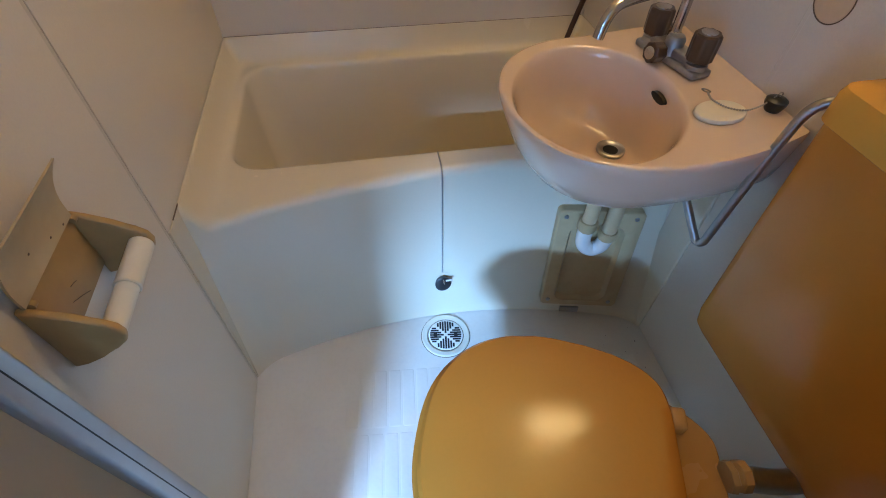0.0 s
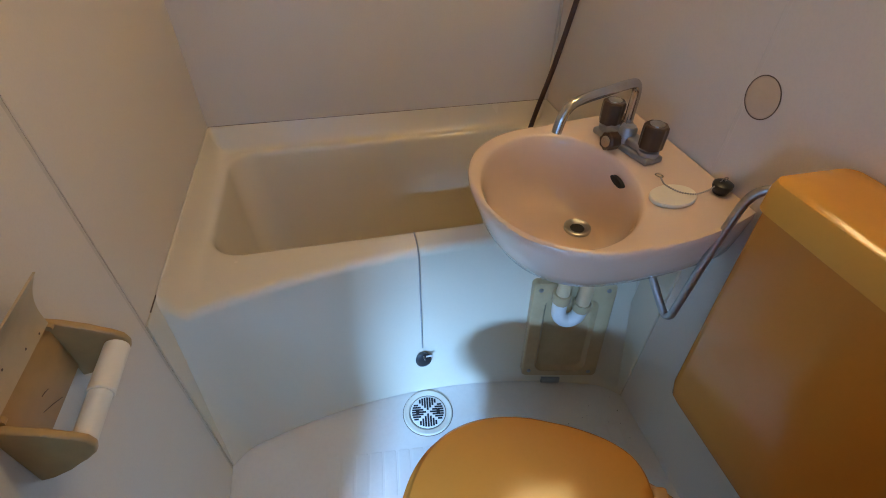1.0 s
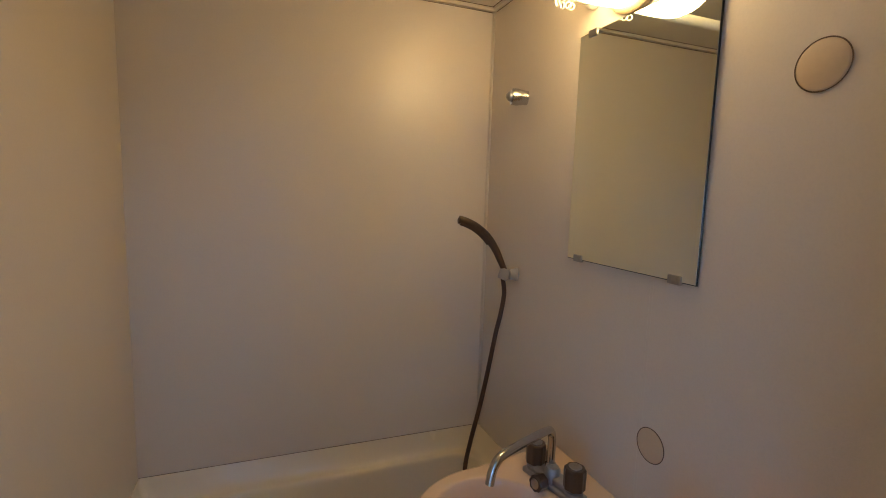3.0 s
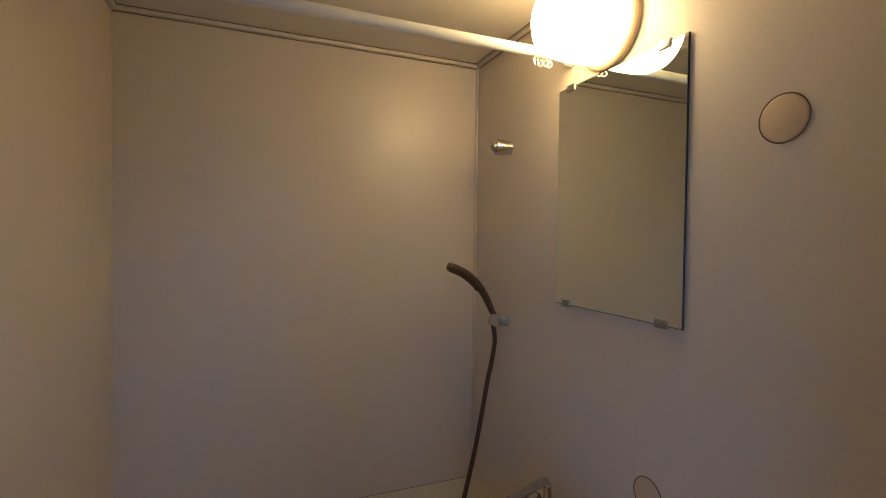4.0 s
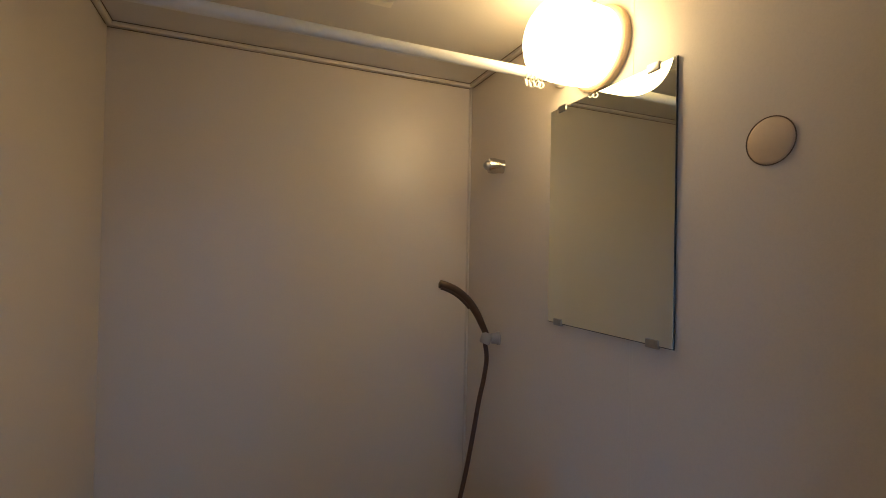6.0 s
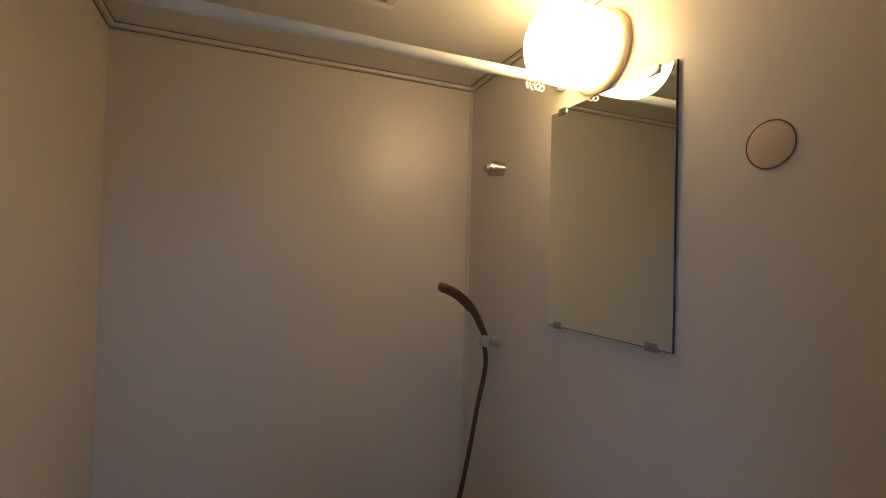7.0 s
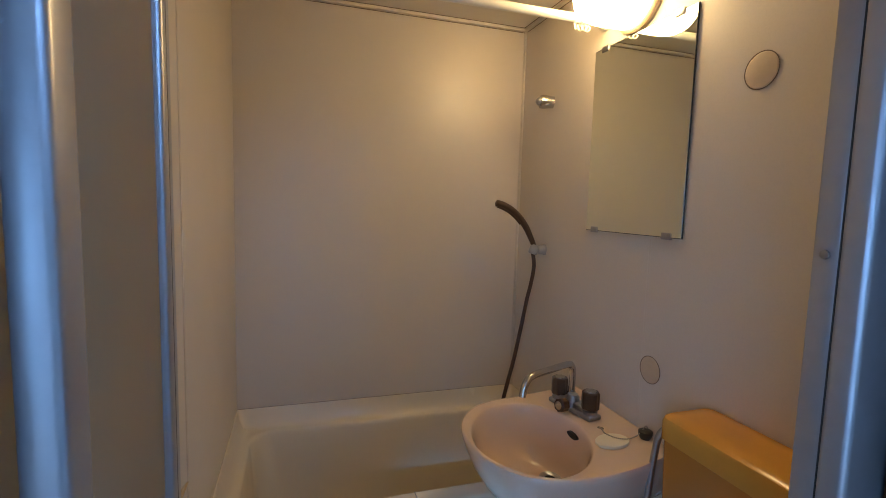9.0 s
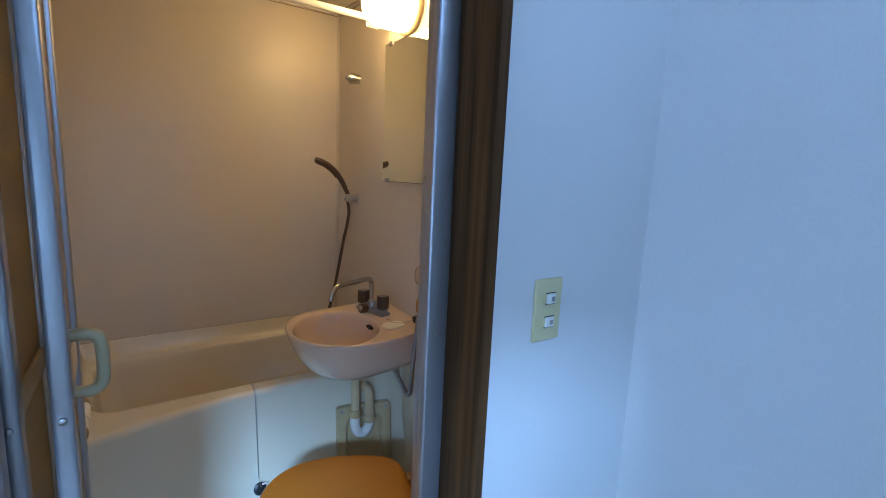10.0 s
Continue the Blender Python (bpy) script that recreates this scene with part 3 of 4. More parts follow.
for s in (-1, 1):
    c = T0 - AX * 0.02 + NX * (0.085 * s)
    b = box(-0.018, 0.008, -0.018, 0.018, 0.352, 0.384, 0.006, 3)
    b.transform(Matrix.Translation((c.x, c.y, 0)) @ Matrix.Rotation(math.atan2(AX.y, AX.x), 4, "Z"))
    part("hinge", b, M_ORANGE2, toilet, "orange plastic hinge block")

cistern = thing("cistern", "orange plastic cistern with overhanging lid on the wall", "cistern", (0.92, -1.12, 0.35))
TX0, TX1, TY0, TY1 = 0.872, W - 0.002, -1.325, -0.912
tr = []
for ins, z in ((0.03, 0.350), (0.012, 0.356), (0.004, 0.370), (0.0, 0.40), (-0.006, 0.60), (-0.010, 0.782)):
    tr.append([(x, y, z) for x, y in rrect((TX0 + TX1) / 2 + ins * 0.5 + 0.006, (TY0 + TY1) / 2, (TX1 - TX0) / 2 - ins * 0.5 - 0.006, (TY1 - TY0) / 2 - 0.018 - ins, 0.02, 6)])
# the tank front's shade is put into this darker orange
part("tank", loft(tr), M_ORANGE_SHADED, cistern)
tr = []
for ins, z in ((0.004, 0.776), (0.0, 0.779), (0.0, 0.812), (0.003, 0.821), (0.010, 0.826), (0.035, 0.828)):
    tr.append([(x, y, z) for x, y in rrect((TX0 + TX1) / 2, (TY0 + TY1) / 2, (TX1 - TX0) / 2 - ins, (TY1 - TY0) / 2 - ins, 0.024 - 0.5 * ins, 6)])
part("lid", loft(tr), M_ORANGE, cistern)
fp = smooth_path([(0.790, -1.1985, 0.375), (0.803, -1.2005, 0.375), (0.82, -1.205, 0.37), (0.875, -1.215, 0.355), (0.92, -1.22, 0.362)], 6)
fl = part("flush_pipe", tube(fp, 0.018, 16), M_STEEL, cistern, "grey metal flush pipe")
d = (fp[3] - fp[0]).normalized()
part("pipe_nut", turned([(0, 0.022), (0.008, 0.0235), (0.01, 0.021), (0.015, 0.021), (0.017, 0.023), (0.028, 0.023)], Vector((0.785, -1.198, 0.375)), d, 8), M_BROWNED, fl, "brownish tan plastic pipe nut")

# ---- mirror, lamp, curtain rod ----
mirror = thing("mirror", "rectangular frameless wall mirror held by metal clips", "mirror", (W, -0.63, 1.16))
part("glass", box(W - 0.0065, W - 0.0045, -0.808, -0.453, 1.162, 1.660, 0.0), M_MIRROR, mirror, smooth=False)
part("edge", box(W - 0.0045, W - 0.002, -0.809, -0.4508, 1.1603, 1.662), M_GLASS_EDGE, mirror, smooth=False)
for y, z, s in ((-0.492, 1.162, 1), (-0.765, 1.162, 1), (-0.497, 1.660, -1), (-0.76, 1.660, -1)):
    part("clip", box(W - 0.0095, W - 0.001, y - 0.014, y + 0.014, z - 0.006 if s > 0 else z - 0.010, z + 0.010 if s > 0 else z + 0.006, 0.002), M_STEEL, mirror, "small metal mirror clip")

LC = Vector((W, -0.614, 1.748))
lamp = thing("wall_lamp", "lit opal glass wall lamp on a beige base", "wall lamp", LC)
part("shade", turned([(0.015, 0.074), (0.024, 0.078), (0.06, 0.0795), (0.10, 0.079), (0.128, 0.075), (0.147, 0.066), (0.159, 0.05), (0.165, 0.025), (0.166, 0.004)], LC, (-1, 0, 0), 40), M_GLOBE, lamp, "glowing opal glass shade")
# beige stands in for the lamp's amber glow through the base
part("base", turned([(0.001, 0.086), (0.010, 0.086), (0.014, 0.083), (0.016, 0.077)], LC, (-1, 0, 0), 40), M_BEIGE, lamp, "beige plastic base ring tinted for lamp light shining through")

RY, RZ = -0.49, 1.729
rod = thing("curtain_rod", "white shower curtain rod with hooks pushed aside", "curtain rod", (W / 2, RY, RZ))
part("tube", tube([(0.004, RY, RZ), (0.55, RY, RZ)], 0.0125, 18), M_WHITE, rod)
part("sleeve", tube([(0.54, RY, RZ), (W - 0.004, RY, RZ)], 0.0118, 18), M_WHITE, rod)
for x, d in ((0.0005, 1), (W - 0.0005, -1)):
    part("end_cap", turned([(0, 0.02), (0.012, 0.02), (0.018, 0.016)], (x, RY, RZ), (d, 0, 0), 18), M_WHITE, rod)
for i, x in enumerate((0.902, 0.912, 0.922, 0.932, 0.942)):
    b = torus((x, RY, RZ - 0.003), (1, 0.12 * (i - 2), 0), 0.0135, 0.0013, 20, 6)
    merge(b, torus((x, RY + 0.003 * (i % 3 - 1), RZ - 0.024), (0.5, 0.3 * (i - 2), 0.1), 0.0062, 0.0016, 16, 6))
    part("hook", b, M_WHITE, rod, "white plastic curtain hook")

# ---- trims and ceiling vent ----
def strip(name, b, parent=None):
    return structure(name, b, M_TRIM, "cream plastic corner moulding", "moulding") if parent is None else part(name, b, M_TRIM, parent)


mould = strip("trim", box(0.0, W, -0.014, -0.0005, H - 0.012, H - 0.0005, 0.003))
strip("trim_piece", box(0.0005, 0.014, FRONT, -0.0145, H - 0.012, H - 0.0005, 0.003), mould)
strip("trim_piece", box(W - 0.014, W - 0.0005, FRONT, -0.0145, H - 0.012, H - 0.0005, 0.003), mould)
strip("trim_piece", box(W - 0.007, W - 0.0005, -0.007, -0.0005, 0.523, H - 0.013, 0.002), mould)
gap = bmesh.new()
box(0.0, W, -0.0155, -0.0142, H - 0.0016, H - 0.0004, bm=gap)
box(0.0005, W, -0.0015, -0.0004, H - 0.0138, H - 0.0124, bm=gap)
box(0.0142, 0.0155, FRONT, -0.017, H - 0.002, H - 0.0004, bm=gap)
box(0.0003, 0.0014, FRONT, -0.017, H - 0.0138, H - 0.0124, bm=gap)
box(W - 0.0155, W - 0.0142, FRONT, -0.017, H - 0.002, H - 0.0004, bm=gap)
box(W - 0.0014, W - 0.0003, FRONT, -0.017, H - 0.0138, H - 0.0124, bm=gap)
part("trim_line", box(W - 0.0088, W - 0.0074, -0.0012, -0.0003, 0.523, H - 0.015), M_JOINT, mould)
part("grimy_gap", gap, M_RING, mould, smooth=False)

vent = thing("ceiling_vent", "square cream ventilation grille in the ceiling", "vent", (0.515, -0.458, H))
VX0, VX1, VY0, VY1 = 0.413, 0.613, -0.590, -0.390
fb = bmesh.new()
for a in ((VX0, VX1, VY0, VY0 + 0.022), (VX0, VX1, VY1 - 0.022, VY1), (VX0, VX0 + 0.022, VY0 + 0.022, VY1 - 0.022), (VX1 - 0.022, VX1, VY0 + 0.022, VY1 - 0.022)):
    box(*a, H - 0.02, H - 0.0006, 0.004, bm=fb)
part("frame", fb, M_IVORY, vent)
part("backing", box(VX0 + 0.021, VX1 - 0.021, VY0 + 0.021, VY1 - 0.021, H - 0.006, H - 0.0006), M_DARK, vent)
for i in range(14):
    x = VX0 + 0.022 + (VX1 - VX0 - 0.044) * (i + 0.5) / 14
    part("bar", box(x - 0.0042, x + 0.0042, VY0 + 0.0225, VY1 - 0.0225, H - 0.017, H - 0.012), M_IVORY, vent)
for i in range(18):
    y = VY0 + 0.022 + (VY1 - VY0 - 0.044) * (i + 0.5) / 18
    part("cross_bar", box(VX0 + 0.0225, VX1 - 0.0225, y - 0.0028, y + 0.0028, H - 0.0165, H - 0.0125), M_IVORY, vent)

# ---- round access covers ----
def cover_cap(y, z, r, label):
    c = thing("access_cover", label, "access cover", (W, y, z), "round covers on the wall")
    part("disc", turned([(0.0005, r), (0.0015, r - 0.001), (0.0022, r - 0.004), (0.0026, 0.002)], (W, y, z), (-1, 0, 0), 40), M_COVER, c)
    part("grimy_edge", torus((W - 0.0012, y, z), (1, 0, 0), r + 0.0004, 0.0009, 48, 6), M_RING, c, "dark grimy joint")


cover_cap(-0.961, 1.483, 0.0335, "round yellowed plastic cover with grimy edge")
cover_cap(-0.738, 0.839, 0.0325, "round cream plastic cover with grimy edge")

# ---- shower ----
holder = thing("shower_holder", "grey plastic shower holder fixed to the wall", "shower holder", (W, -0.21, 1.08), "shower holders")
part("base", turned([(0.0005, 0.019), (0.006, 0.019), (0.010, 0.016), (0.024, 0.0145)], (W, -0.213, 1.078), (-1, 0.25, 0), 20), M_GREYP, holder)
hc = Vector((0.972, -0.194, 1.076))
part("clamp", turned([(-0.016, 0.013), (-0.012, 0.0155), (0.012, 0.0165), (0.016, 0.014)], hc, (0.38, 0, 0.92), 20), M_GREYP, holder, "grey plastic clamp")
hook = thing("shower_holder", "empty chromed shower holder fixed high on the wall", "shower holder", (W, -0.22, 1.57), "shower holders")
part("base", turned([(0.0005, 0.019), (0.012, 0.0195), (0.03, 0.0225), (0.044, 0.0215)], (W, -0.221, 1.569), (-1, 0.30, 0.05), 20), M_CHROME, hook)
part("clamp", turned([(0.040, 0.010), (0.044, 0.014), (0.052, 0.013), (0.056, 0.009), (0.060, 0.004)], (W, -0.221, 1.569), (-1, 0.30, 0.05), 16), M_STEEL, hook)

shower = thing("hand_shower", "brown plastic hand shower with hose, hung in its holder", "hand shower", (0.9, -0.19, 1.07))
hp = smooth_path([(0.974, -0.194, 1.085), (0.959, -0.192, 1.116), (0.941, -0.19, 1.151), (0.914, -0.188, 1.186), (0.882, -0.186, 1.212), (0.851, -0.182, 1.227), (0.828, -0.178, 1.233)], 5)
n = len(hp)
part("head", tube(hp, 0.01, 16, radii=[0.0074 + 0.0034 * min(1, i / (n * 0.45)) - (0.008 if i == n - 1 else 0) for i in range(n)], flat=1.15), M_BROWN, shower)
part("spray_face", tube([hp[int(n * 0.45) + k] + Vector((-0.005, 0, -0.007)) for k in range(int(n * 0.5))], 0.0072, 12), M_BROWN, shower)
part("swivel", turned([(0, 0.009), (0.004, 0.0105), (0.022, 0.0105), (0.026, 0.009)], (0.966, -0.193, 1.062), (0.4, 0, 0.92), 18), M_STEEL, shower, "grey metal connector")
hose = smooth_path([(0.968, -0.193, 1.068), (0.976, -0.192, 1.02), (0.969, -0.19, 0.96), (0.955, -0.19, 0.899), (0.937, -0.19, 0.80), (0.915, -0.19, 0.69), (0.888, -0.19, 0.58), (0.868, -0.20, 0.50), (0.855, -0.25, 0.455), (0.87, -0.33, 0.462), (0.905, -0.395, 0.50), (0.945, -0.415, 0.60), (0.955, -0.43, 0.69), (0.94, -0.475, 0.708), (0.925, -0.54, 0.702)], 6)
part("hose", tube(hose, 0.0068, 12), M_HOSE, shower, "brown flexible hose")

# ---- mixer tap ----
tap = thing("mixer_tap", "two-handled chrome mixer tap with brown knobs", "tap", (0.9, -0.58, RIM))
HR, HL = Vector((0.913, -0.640, 0)), Vector((0.889, -0.531, 0))
mid = (HR + HL) / 2
b = bmesh.new()
dirv = (HR - HL).normalized()
nrm = Vector((dirv.y, -dirv.x, 0))
for a0, a1, w0, w1, z0, z1 in ((-0.076, 0.076, 0.022, 0.022, RIM + 0.0005, RIM + 0.014), (-0.060, 0.060, 0.016, 0.016, RIM + 0.013, RIM + 0.030)):
    merge(b, box(a0, a1, -w0, w1, z0, z1, 0.005, 3), Matrix.Translation((mid.x, mid.y, 0)) @ Matrix.Rotation(math.atan2(dirv.y, dirv.x), 4, "Z"))
merge(b, turned([(0, 0.017), (0.03, 0.017), (0.036, 0.013)], (mid.x - 0.004, mid.y, RIM + 0.01), (0, 0, 1), 20))
part("body", b, M_ZINC, tap, "dull grey plated body")


def knob(c, axis, r, h):
    """A fluted knob with a metal cap."""
    a = Vector(axis).normalized()
    u = a.orthogonal().normalized()
    v = a.cross(u)
    rows = []
    for hh, f in ((0, 0.86), (0.003, 1.0), (h * 0.75, 1.03), (h * 0.94, 1.0), (h, 0.88)):
        rows.append([Vector(c) + a * hh + (u * math.cos(t) + v * math.sin(t)) * (r * f * (1 + 0.045 * math.cos(8 * t))) for t in (2 * math.pi * i / 48 for i in range(48))])
    k = part("knob", loft(rows), M_BROWN, tap, "brown fluted plastic knob")
    part("cap", turned([(h - 0.001, r * 0.66), (h + 0.0015, r * 0.64), (h + 0.0025, r * 0.45), (h + 0.002, 0.002)], c, axis, 24), M_CHROME, k, "chrome cap")


for p in (HR, HL):
    part("stem", turned([(0, 0.019), (0.010, 0.019), (0.014, 0.011), (0.02, 0.011)], (p.x, p.y, RIM + 0.012), (0, 0, 1), 20), M_ZINC, tap)
    knob((p.x, p.y, RIM + 0.026), (0, 0, 1), 0.0215, 0.047)
knob((mid.x - 0.030, mid.y - 0.006, RIM + 0.021), (-0.9, -0.25, 0.12), 0.0170, 0.026)
col = Vector((0.902, -0.570, 0))
sp = smooth_path([(col.x, col.y, RIM + 0.03), (col.x, col.y, 0.760), (col.x, col.y, 0.784), (col.x - 0.005, col.y - 0.002, 0.799), (col.x - 0.020, col.y - 0.009, 0.808), (0.82, -0.602, 0.808), (0.757, -0.628, 0.808), (0.734, -0.637, 0.802), (0.721, -0.642, 0.785), (0.715, -0.644, 0.761)], 5)
part("spout", tube(sp, 0.0088, 16), M_CHROME, tap)
part("collar", turned([(0, 0.012), (0.014, 0.012), (0.017, 0.009)], (col.x, col.y, RIM + 0.03), (0, 0, 1), 20), M_CHROME, tap)

# ---- small things on the basin ----
of = part("overflow", loft([[(0.857 + 0.0015 * k, -0.656 + 0.021 * math.cos(t), 0.652 + 0.0072 * math.sin(t)) for t in (2 * math.pi * i / 24 for i in range(24))] for k in (-4, 1)]), M_DARK, basin, "dark overflow slot")
disc = tagged(part("soap_dish", loft([[(x, y, z) for x, y in ((0.890 + g * math.cos(t) * 0.043 + 0.004 * math.sin(t), -0.762 + g * math.sin(t) * 0.030) for t in (2 * math.pi * i / 40 for i in range(40)))] for g, z in ((0.96, RIM + 0.0004), (1.0, RIM + 0.002), (1.0, RIM + 0.006), (0.97, RIM + 0.0075), (0.3, RIM + 0.008))]), M_IVORY), "flat oval cream plastic disc lying on the basin", "soap dish")


def beads(name, pts, r, gap, parent, label=""):
    """A ball chain along a path."""
    pts = smooth_path(pts, 10)
    b, left = bmesh.new(), 0.0
    for p, q in zip(pts, pts[1:]):
        ln, d = (q - p).length, (q - p).normalized()
        while left < ln:
            bmesh.ops.create_icosphere(b, subdivisions=1, radius=r, matrix=Matrix.Translation(p + d * left))
            left += gap
        left -= ln
    merge(b, tube(pts, r * 0.35, 5))
    return part(name, b, M_BEAD, parent, label)


plug = thing("basin_plug", "black rubber basin plug on a ball chain", "basin plug", (0.982, -0.762, RIM))
part("stopper", turned([(0, 0.0115), (0.004, 0.0135), (0.012, 0.0165), (0.018, 0.0165), (0.021, 0.012), (0.0225, 0.004)], (0.981, -0.764, RIM + 0.0005), (0, 0, 1), 24), M_RUBBER, plug)
part("eye", torus((0.981, -0.764, RIM + 0.027), (0, 1, 0), 0.004, 0.0011, 14, 6), M_CHROME, plug)
beads("chain", [(0.978, -0.762, RIM + 0.024), (0.962, -0.764, RIM + 0.013), (0.945, -0.769, RIM + 0.011), (0.922, -0.772, RIM + 0.0105), (0.900, -0.760, RIM + 0.0105), (0.892, -0.735, RIM + 0.009), (0.898, -0.716, RIM + 0.006), (0.903, -0.704, RIM + 0.005)], 0.0019, 0.0042, plug)
part("hook", torus((0.904, -0.699, RIM + 0.004), (0.2, 0.1, 1), 0.007, 0.0012, 20, 6), M_CHROME, plug, "thin wire hook")

# ---- chain and plug of the tub ----
tplug = thing("bath_plug", "black rubber bath plug hanging on a ball chain", "bath plug", (0.48, -0.62, 0.15))
cx = 0.487
ay = apron_y(cx)
beads("chain", [(cx + 0.004, IN[2] + 0.002, 0.40), (cx + 0.003, IN[2] - 0.003, 0.450), (cx + 0.002, IN[2] - 0.014, 0.4612), (cx + 0.001, ay + 0.022, 0.4612), (cx, ay + 0.006, 0.457), (cx, ay - 0.003, 0.445)] + [(cx - 0.006 * (0.44 - z), skirt_y(cx, z) - 0.004, z) for z in (0.42, 0.36, 0.28, 0.20, 0.165)], 0.0021, 0.0046, tplug)
py_ = skirt_y(cx, 0.135)
part("stopper", turned([(-0.010, 0.0165), (0.0, 0.0205), (0.004, 0.0205), (0.006, 0.017), (0.007, 0.006)], (cx - 0.002, py_ - 0.014, 0.135), (0.05, -0.95, 0.25), 28), M_RUBBER, tplug)
part("tag", box(cx + 0.004, cx + 0.020, py_ - 0.021, py_ - 0.0195, 0.150, 0.155), M_WHITE, tplug, "small white tag")
part("eye", torus((cx - 0.001, py_ - 0.022, 0.151), (1, 0, 0.3), 0.0055, 0.0013, 16, 6), M_CHROME, tplug)

# ---- floor drain ----
SX, SY = 0.481, -0.682
drain = thing("floor_drain", "round cream floor drain with slotted strainer", "floor drain", (SX, SY, 0))
part("rim", turned([(0.0006, 0.064), (0.004, 0.0635), (0.0055, 0.061), (0.0045, 0.050), (0.002, 0.0475)], (SX, SY, 0), (0, 0, 1), 48), M_IVORY, drain)
part("dark_gap", torus((SX, SY, 0.0006), (0, 0, 1), 0.0645, 0.0010, 48, 6), M_RING, drain)
part("strainer", turned([(0.0010, 0.0462), (0.0040, 0.046), (0.0050, 0.0445), (0.0050, 0.002)], (SX, SY, 0), (0, 0, 1), 40), M_WHITE, drain, "white slotted strainer plate")
slots = bmesh.new()
for q in range(4):
    for k in range(-3, 4):
        r0 = 0.0050 + 0.0066 * abs(k)
        r1 = math.sqrt(max(0.0415 ** 2 - (0.0066 * k) ** 2, 1e-6))
        if r1 - r0 < 0.003:
            continue
        m = Matrix.Translation((SX, SY, 0)) @ Matrix.Rotation(radians(90 * q - 8), 4, "Z")
        merge(slots, box(r0, r1, 0.0066 * k - 0.0025, 0.0066 * k + 0.0025, 0.0046, 0.00525), m)
for s in (-1, 1):
    m = Matrix.Translation((SX, SY, 0)) @ Matrix.Rotation(radians(-8), 4, "Z")
    merge(slots, box(0.027 * s - 0.0045, 0.027 * s + 0.0045, -0.005, 0.005, 0.0047, 0.0054), m)
part("inner_gap", torus((SX, SY, 0.0035), (0, 0, 1), 0.0468, 0.0010, 48, 6), M_RING, drain)
part("slots", slots, M_DARK, drain, smooth=False)

# ---- access panel and trap under the basin ----
PM = Matrix.Translation((0.750, -0.626, 0.2)) @ Matrix.Rotation(-0.22, 4, "Z") @ Matrix.Rotation(-0.155, 4, "X") @ Matrix.Translation((0, 0, -0.2))
panel = thing("inspection_hatch", "yellowed plastic hatch cover screwed to the bath apron", "hatch", (0.84, -0.64, 0.2))
PWD = 0.200


def on_panel(b):
    b.transform(PM)
    return b


pb = bmesh.new()
outer, inner, deep = rrect(PWD / 2, 0.197, PWD / 2, 0.153, 0.012), rrect(PWD / 2 - 0.002, 0.185, PWD / 2 - 0.034, 0.122, 0.024), rrect(PWD / 2 - 0.002, 0.185, PWD / 2 - 0.042, 0.114, 0.02)
loft([[(x, d, z) for x, z in o] for o, d in ((outer, 0.060), (outer, -0.004), (rrect(PWD / 2, 0.197, PWD / 2 - 0.003, 0.150, 0.010), -0.007), (inner, -0.007), (inner, -0.005), (deep, 0.008))], bm=pb)
part("plate", on_panel(pb), M_AGED, panel)
for x, z in ((0.018, 0.333), (PWD - 0.02, 0.333), (0.018, 0.064), (PWD - 0.022, 0.062)):
    part("screw", on_panel(turned([(0, 0.0055), (0.002, 0.005), (0.003, 0.002)], (x, -0.007, z), (0, -1, 0), 12)), M_STEEL, panel)
part("label_plate", on_panel(box(0.055, 0.105, -0.0095, -0.004, 0.020, 0.038, 0.001)), M_STEEL, panel, "small grey metal label plate")

trap = thing("drain_trap", "cream plastic drain trap under the wash basin", "drain trap", (0.82, -0.65, 0.3))
TA, TB = Vector((0.806, -0.652, 0)), Vector((0.856, -0.664, 0))
part("tailpipe", tube([(TA.x, TA.y, 0.512), (TA.x, TA.y, 0.335)], 0.0155, 18), M_BEIGE, trap)
part("nut", turned([(0, 0.0205), (0.003, 0.022), (0.024, 0.022), (0.027, 0.0205)], (TA.x, TA.y, 0.325), (0, 0, 1), 10), M_AGED, trap, "beige plastic nut")
part("bend", tube(smooth_path([(TA.x, TA.y, 0.338), (TA.x, TA.y, 0.30), (TA.x + 0.006, TA.y - 0.002, 0.272), (TA.x + 0.025, TA.y - 0.006, 0.258), (TB.x - 0.006, TB.y + 0.002, 0.270), (TB.x, TB.y, 0.296), (TB.x, TB.y, 0.312)], 5), 0.0175, 18), M_WHITE, trap, "white plastic bend")
part("nut", turned([(0, 0.0205), (0.003, 0.022), (0.02, 0.022), (0.023, 0.0205)], (TB.x, TB.y, 0.300), (0, 0, 1), 10), M_AGED, trap, "beige plastic nut")
part("riser", tube(smooth_path([(TB.x, TB.y, 0.315), (TB.x, TB.y, 0.37), (TB.x - 0.001, TB.y + 0.002, 0.402), (TB.x - 0.002, TB.y + 0.014, 0.418), (TB.x - 0.003, -0.630, 0.422)], 5), 0.0165, 18), M_BEIGE, trap)

pipe = thing("supply_pipe", "bent chromed supply pipe between cistern and basin", "pipe", (0.92, -0.85, 0.6))
part("tube", tube(smooth_path([(W - 0.004, -0.895, 0.765), (0.965, -0.888, 0.768), (0.942, -0.873, 0.765), (0.930, -0.861, 0.745), (0.925, -0.856, 0.70), (0.918, -0.852, 0.60), (0.912, -0.849, 0.49), (0.911, -0.846, 0.470), (0.909, -0.836, 0.463), (0.907, -0.820, 0.474), (0.903, -0.79, 0.500), (0.90, -0.765, 0.522)], 5), 0.0075, 14), M_STEEL, pipe)
part("flange", turned([(0.0005, 0.017), (0.004, 0.016), (0.006, 0.009)], (W, -0.895, 0.765), (-1, 0, 0), 20), M_STEEL, pipe)

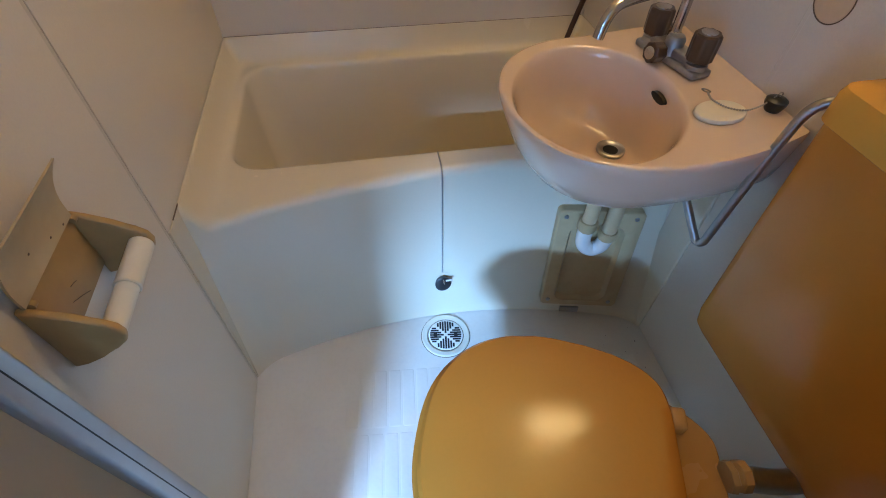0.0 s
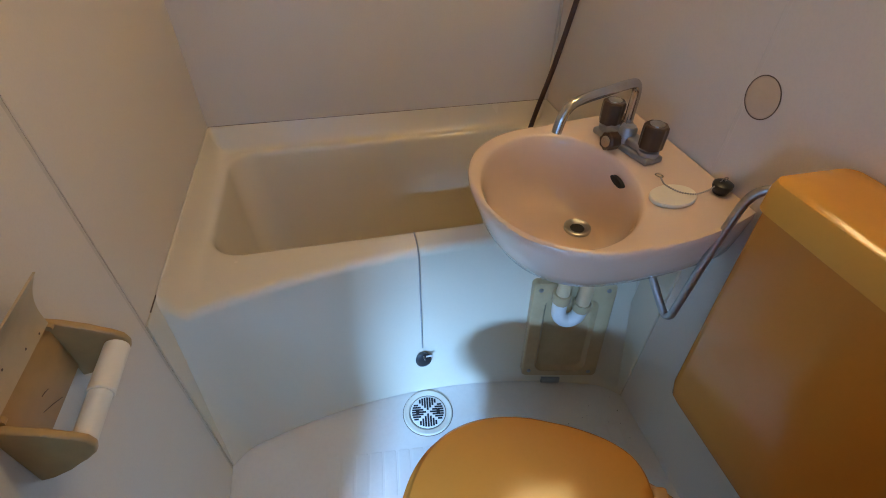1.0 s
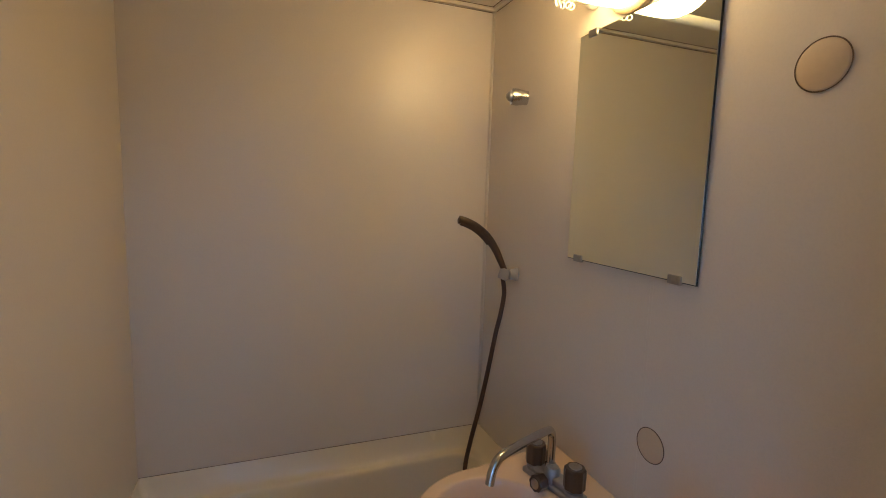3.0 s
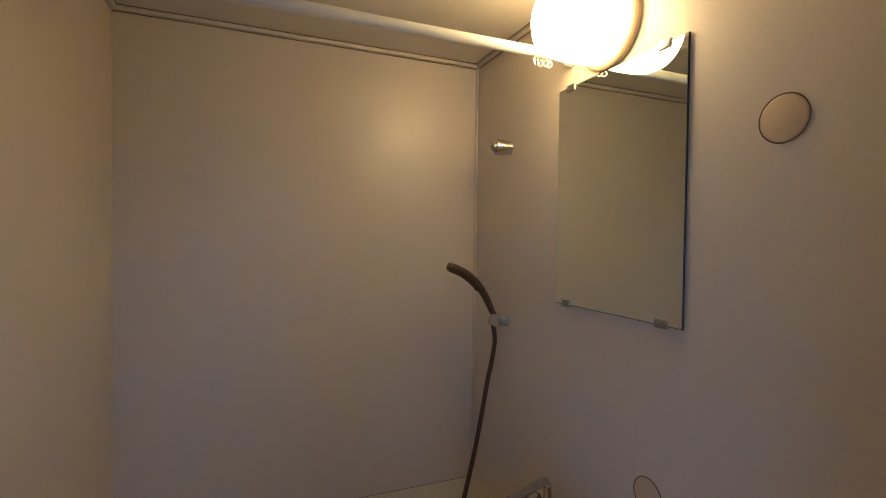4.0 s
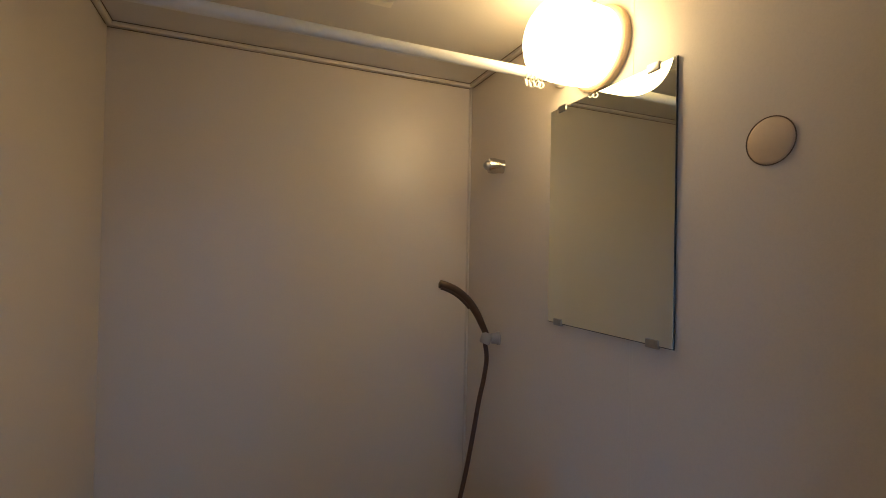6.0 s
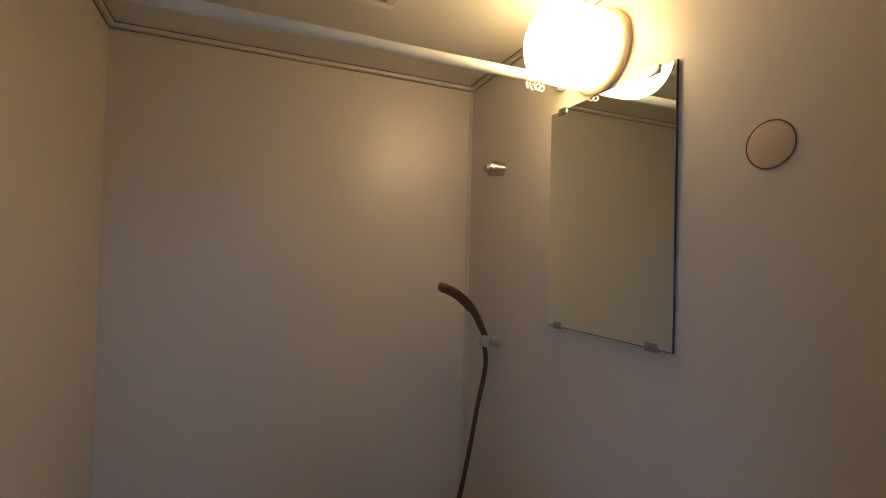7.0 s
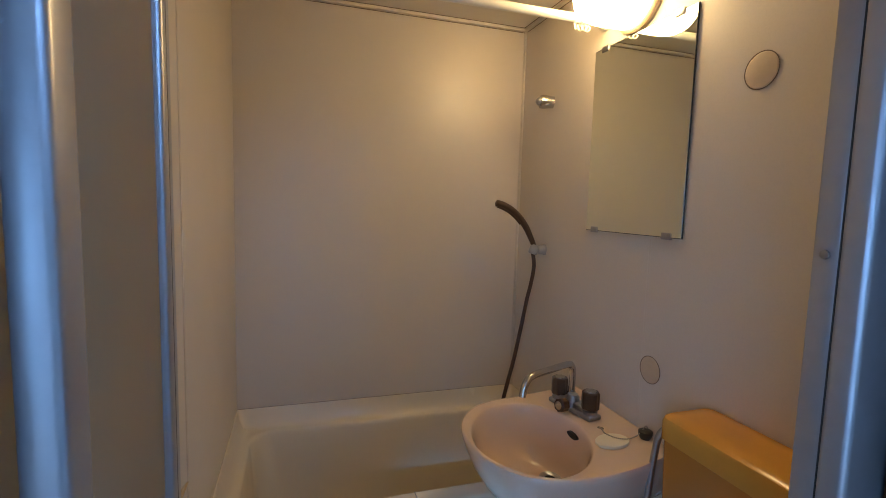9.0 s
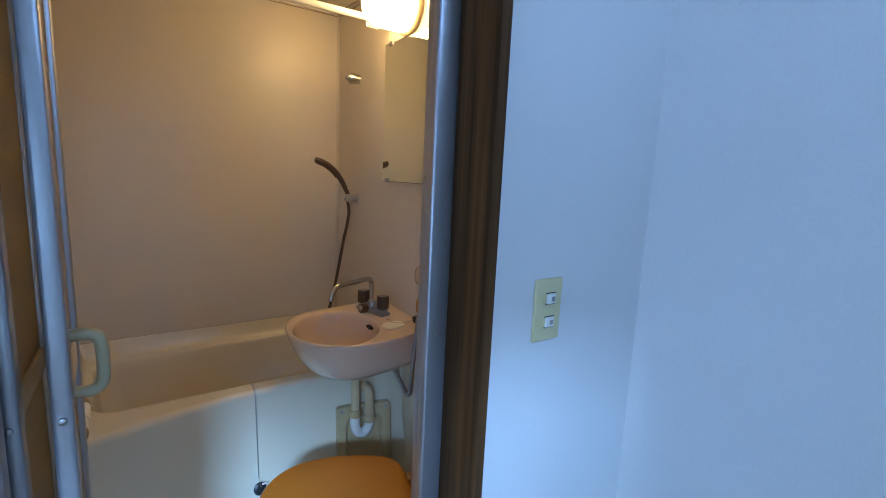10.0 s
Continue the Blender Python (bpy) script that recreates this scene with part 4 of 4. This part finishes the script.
# ---- paper holder ----
ph = thing("paper_holder", "tan plastic toilet paper holder with raised cover, empty", "paper holder", (0, -0.94, 0.66))
EAR = [(0.001, 0.722), (0.018, 0.715), (0.040, 0.700), (0.060, 0.688), (0.070, 0.678), (0.073, 0.666), (0.069, 0.654), (0.056, 0.643), (0.036, 0.632), (0.016, 0.623), (0.001, 0.618)]
for y in (-0.882, -1.014):
    part("side_plate", prism([(x, y, z) for x, z in EAR], (0, 0.009, 0), 0.003, 3), M_BROWNED, ph, "tan plastic side plate")
part("back_plate", box(0.0005, 0.006, -1.011, -0.882, 0.640, 0.718, 0.001), M_BROWNED, ph)
part("roller", turned([(0, 0.0122), (0.062, 0.0122)], (0.058, -1.010, 0.664), (0, 1, 0), 20), M_IVORY, ph, "cream spring roller")
part("roller", turned([(0, 0.0140), (0.002, 0.0147), (0.004, 0.0140), (0.066, 0.0140)], (0.058, -0.949, 0.664), (0, 1, 0), 20), M_IVORY, ph, "cream spring roller")
cv = [[(0.009 + 0.024 * s * s - 0.002 * math.sin(math.pi * s) + t, y, 0.722 + 0.074 * s) for s in (i / 10 for i in range(11))] for t, y in ((0, 0), (0.003, 0))]
outline = cv[0] + cv[1][::-1]
part("cover", prism([(x, -1.010, z) for x, _, z in outline], (0, 0.126, 0)), M_AGED, ph, "thin curved tan cover, flipped up")
for y0, z0, y1, z1 in ((-0.960, 0.664, -0.930, 0.646), (-0.948, 0.676, -0.936, 0.672)):
    part("crack", tube([(0.0062, y0, z0), (0.0064, (y0 + y1) / 2, (z0 + z1) / 2 + 0.0008), (0.0062, y1, z1)], 0.0004, 5), M_RING, ph, "fine dark crack")
for y, z in ((-0.931, 0.735), (-0.969, 0.752), (-0.905, 0.728)):
    part("dirt_speck", turned([(0, 0.0016), (0.0004, 0.0012), (0.0006, 0.0003)], (0.0122 + 0.024 * ((z - 0.722) / 0.074) ** 2 + 0.0012, y, z), (1, 0, -0.2), 8), M_RING, ph)
for y in (-0.890, -1.005):
    part("pivot", turned([(0, 0.004), (0.006, 0.004)], (0.012, y, 0.718), (0, 1, 0), 12), M_BROWNED, ph)

# ---- switch on the hall wall ----
HF = HALL_Y - 0.012
sw = thing("light_switch", "cream plastic switch plate on the hall wall", "switch", (0.80, HF, 0.95))
part("plate", box(0.766, 0.838, HF - 0.007, HF - 0.0003, 0.891, 1.013, 0.003, 4), M_PLATE, sw)
for z in (0.928, 0.974):
    k = part("rocker", box(0.795, 0.817, HF - 0.011, HF - 0.0065, z - 0.010, z + 0.010, 0.0015), M_WHITE, sw, "small white rocker")
    part("mark", box(0.805, 0.814, HF - 0.0116, HF - 0.0108, z - 0.005, z + 0.004), M_STEEL, k)
    for dz in (-0.0105, 0.0105):
        part("slot", box(0.793, 0.819, HF - 0.0076, HF - 0.0066, z + dz - 0.0012, z + dz + 0.0012), M_DARK, k)

# ---- embossed floor pads ----
floor_ob = bpy.data.objects["floor"]
pad = bmesh.new()
loft([[(x, y, z) for x, y in rrect(0, 0, 0.0145 - g, 0.071 - g, 0.004, 2)] for g, z in ((0, 0.0002), (0.0008, 0.0005), (0.0022, 0.0007))], cap0=False, bm=pad)
first = part("floor_pad", pad, M_FLOOR, floor_ob)
first.matrix_basis = Matrix.Translation((-5, 0, 0))
pads = []
for i in range(-11, 19):
    for j in range(4):
        c = Vector((0.362 + 0.0335 * i, -0.832 - 0.158 * j, 0.0))
        x, y = c.x - 0.06 * (c.y + 0.83), c.y - 0.10 * (c.x - 0.36)
        if 0.22 < x < W - 0.06 and -1.30 < y < foot_y(x) - 0.11:
            pads.append(Matrix.Translation((x, y, 0)) @ Matrix.Rotation(radians(-6), 4, "Z"))
first.matrix_basis = pads[0]
for m in pads[1:]:
    o = new("floor_pad", first.data)
    o.parent = floor_ob
    o.matrix_basis = m

# ---- grime in the corner of the floor ----
rg = random.Random(5)
specks = bmesh.new()
for _ in range(15):
    x, y = W - 0.03 - abs(rg.gauss(0, 0.07)), foot_y(W - 0.05) - 0.03 - abs(rg.gauss(0, 0.12))
    r = rg.choice((0.0007, 0.0009, 0.0012, 0.0018))
    merge(specks, turned([(0.0, r), (0.0006, r * 0.8), (0.0008, 0.0002)], (x, y, 0.0008), (0, 0, 1), 7))
g = part("grime_specks", specks, M_RING, None)
tagged(g, "scattered dark grime specks on the floor corner", "grime", kind="stuff")
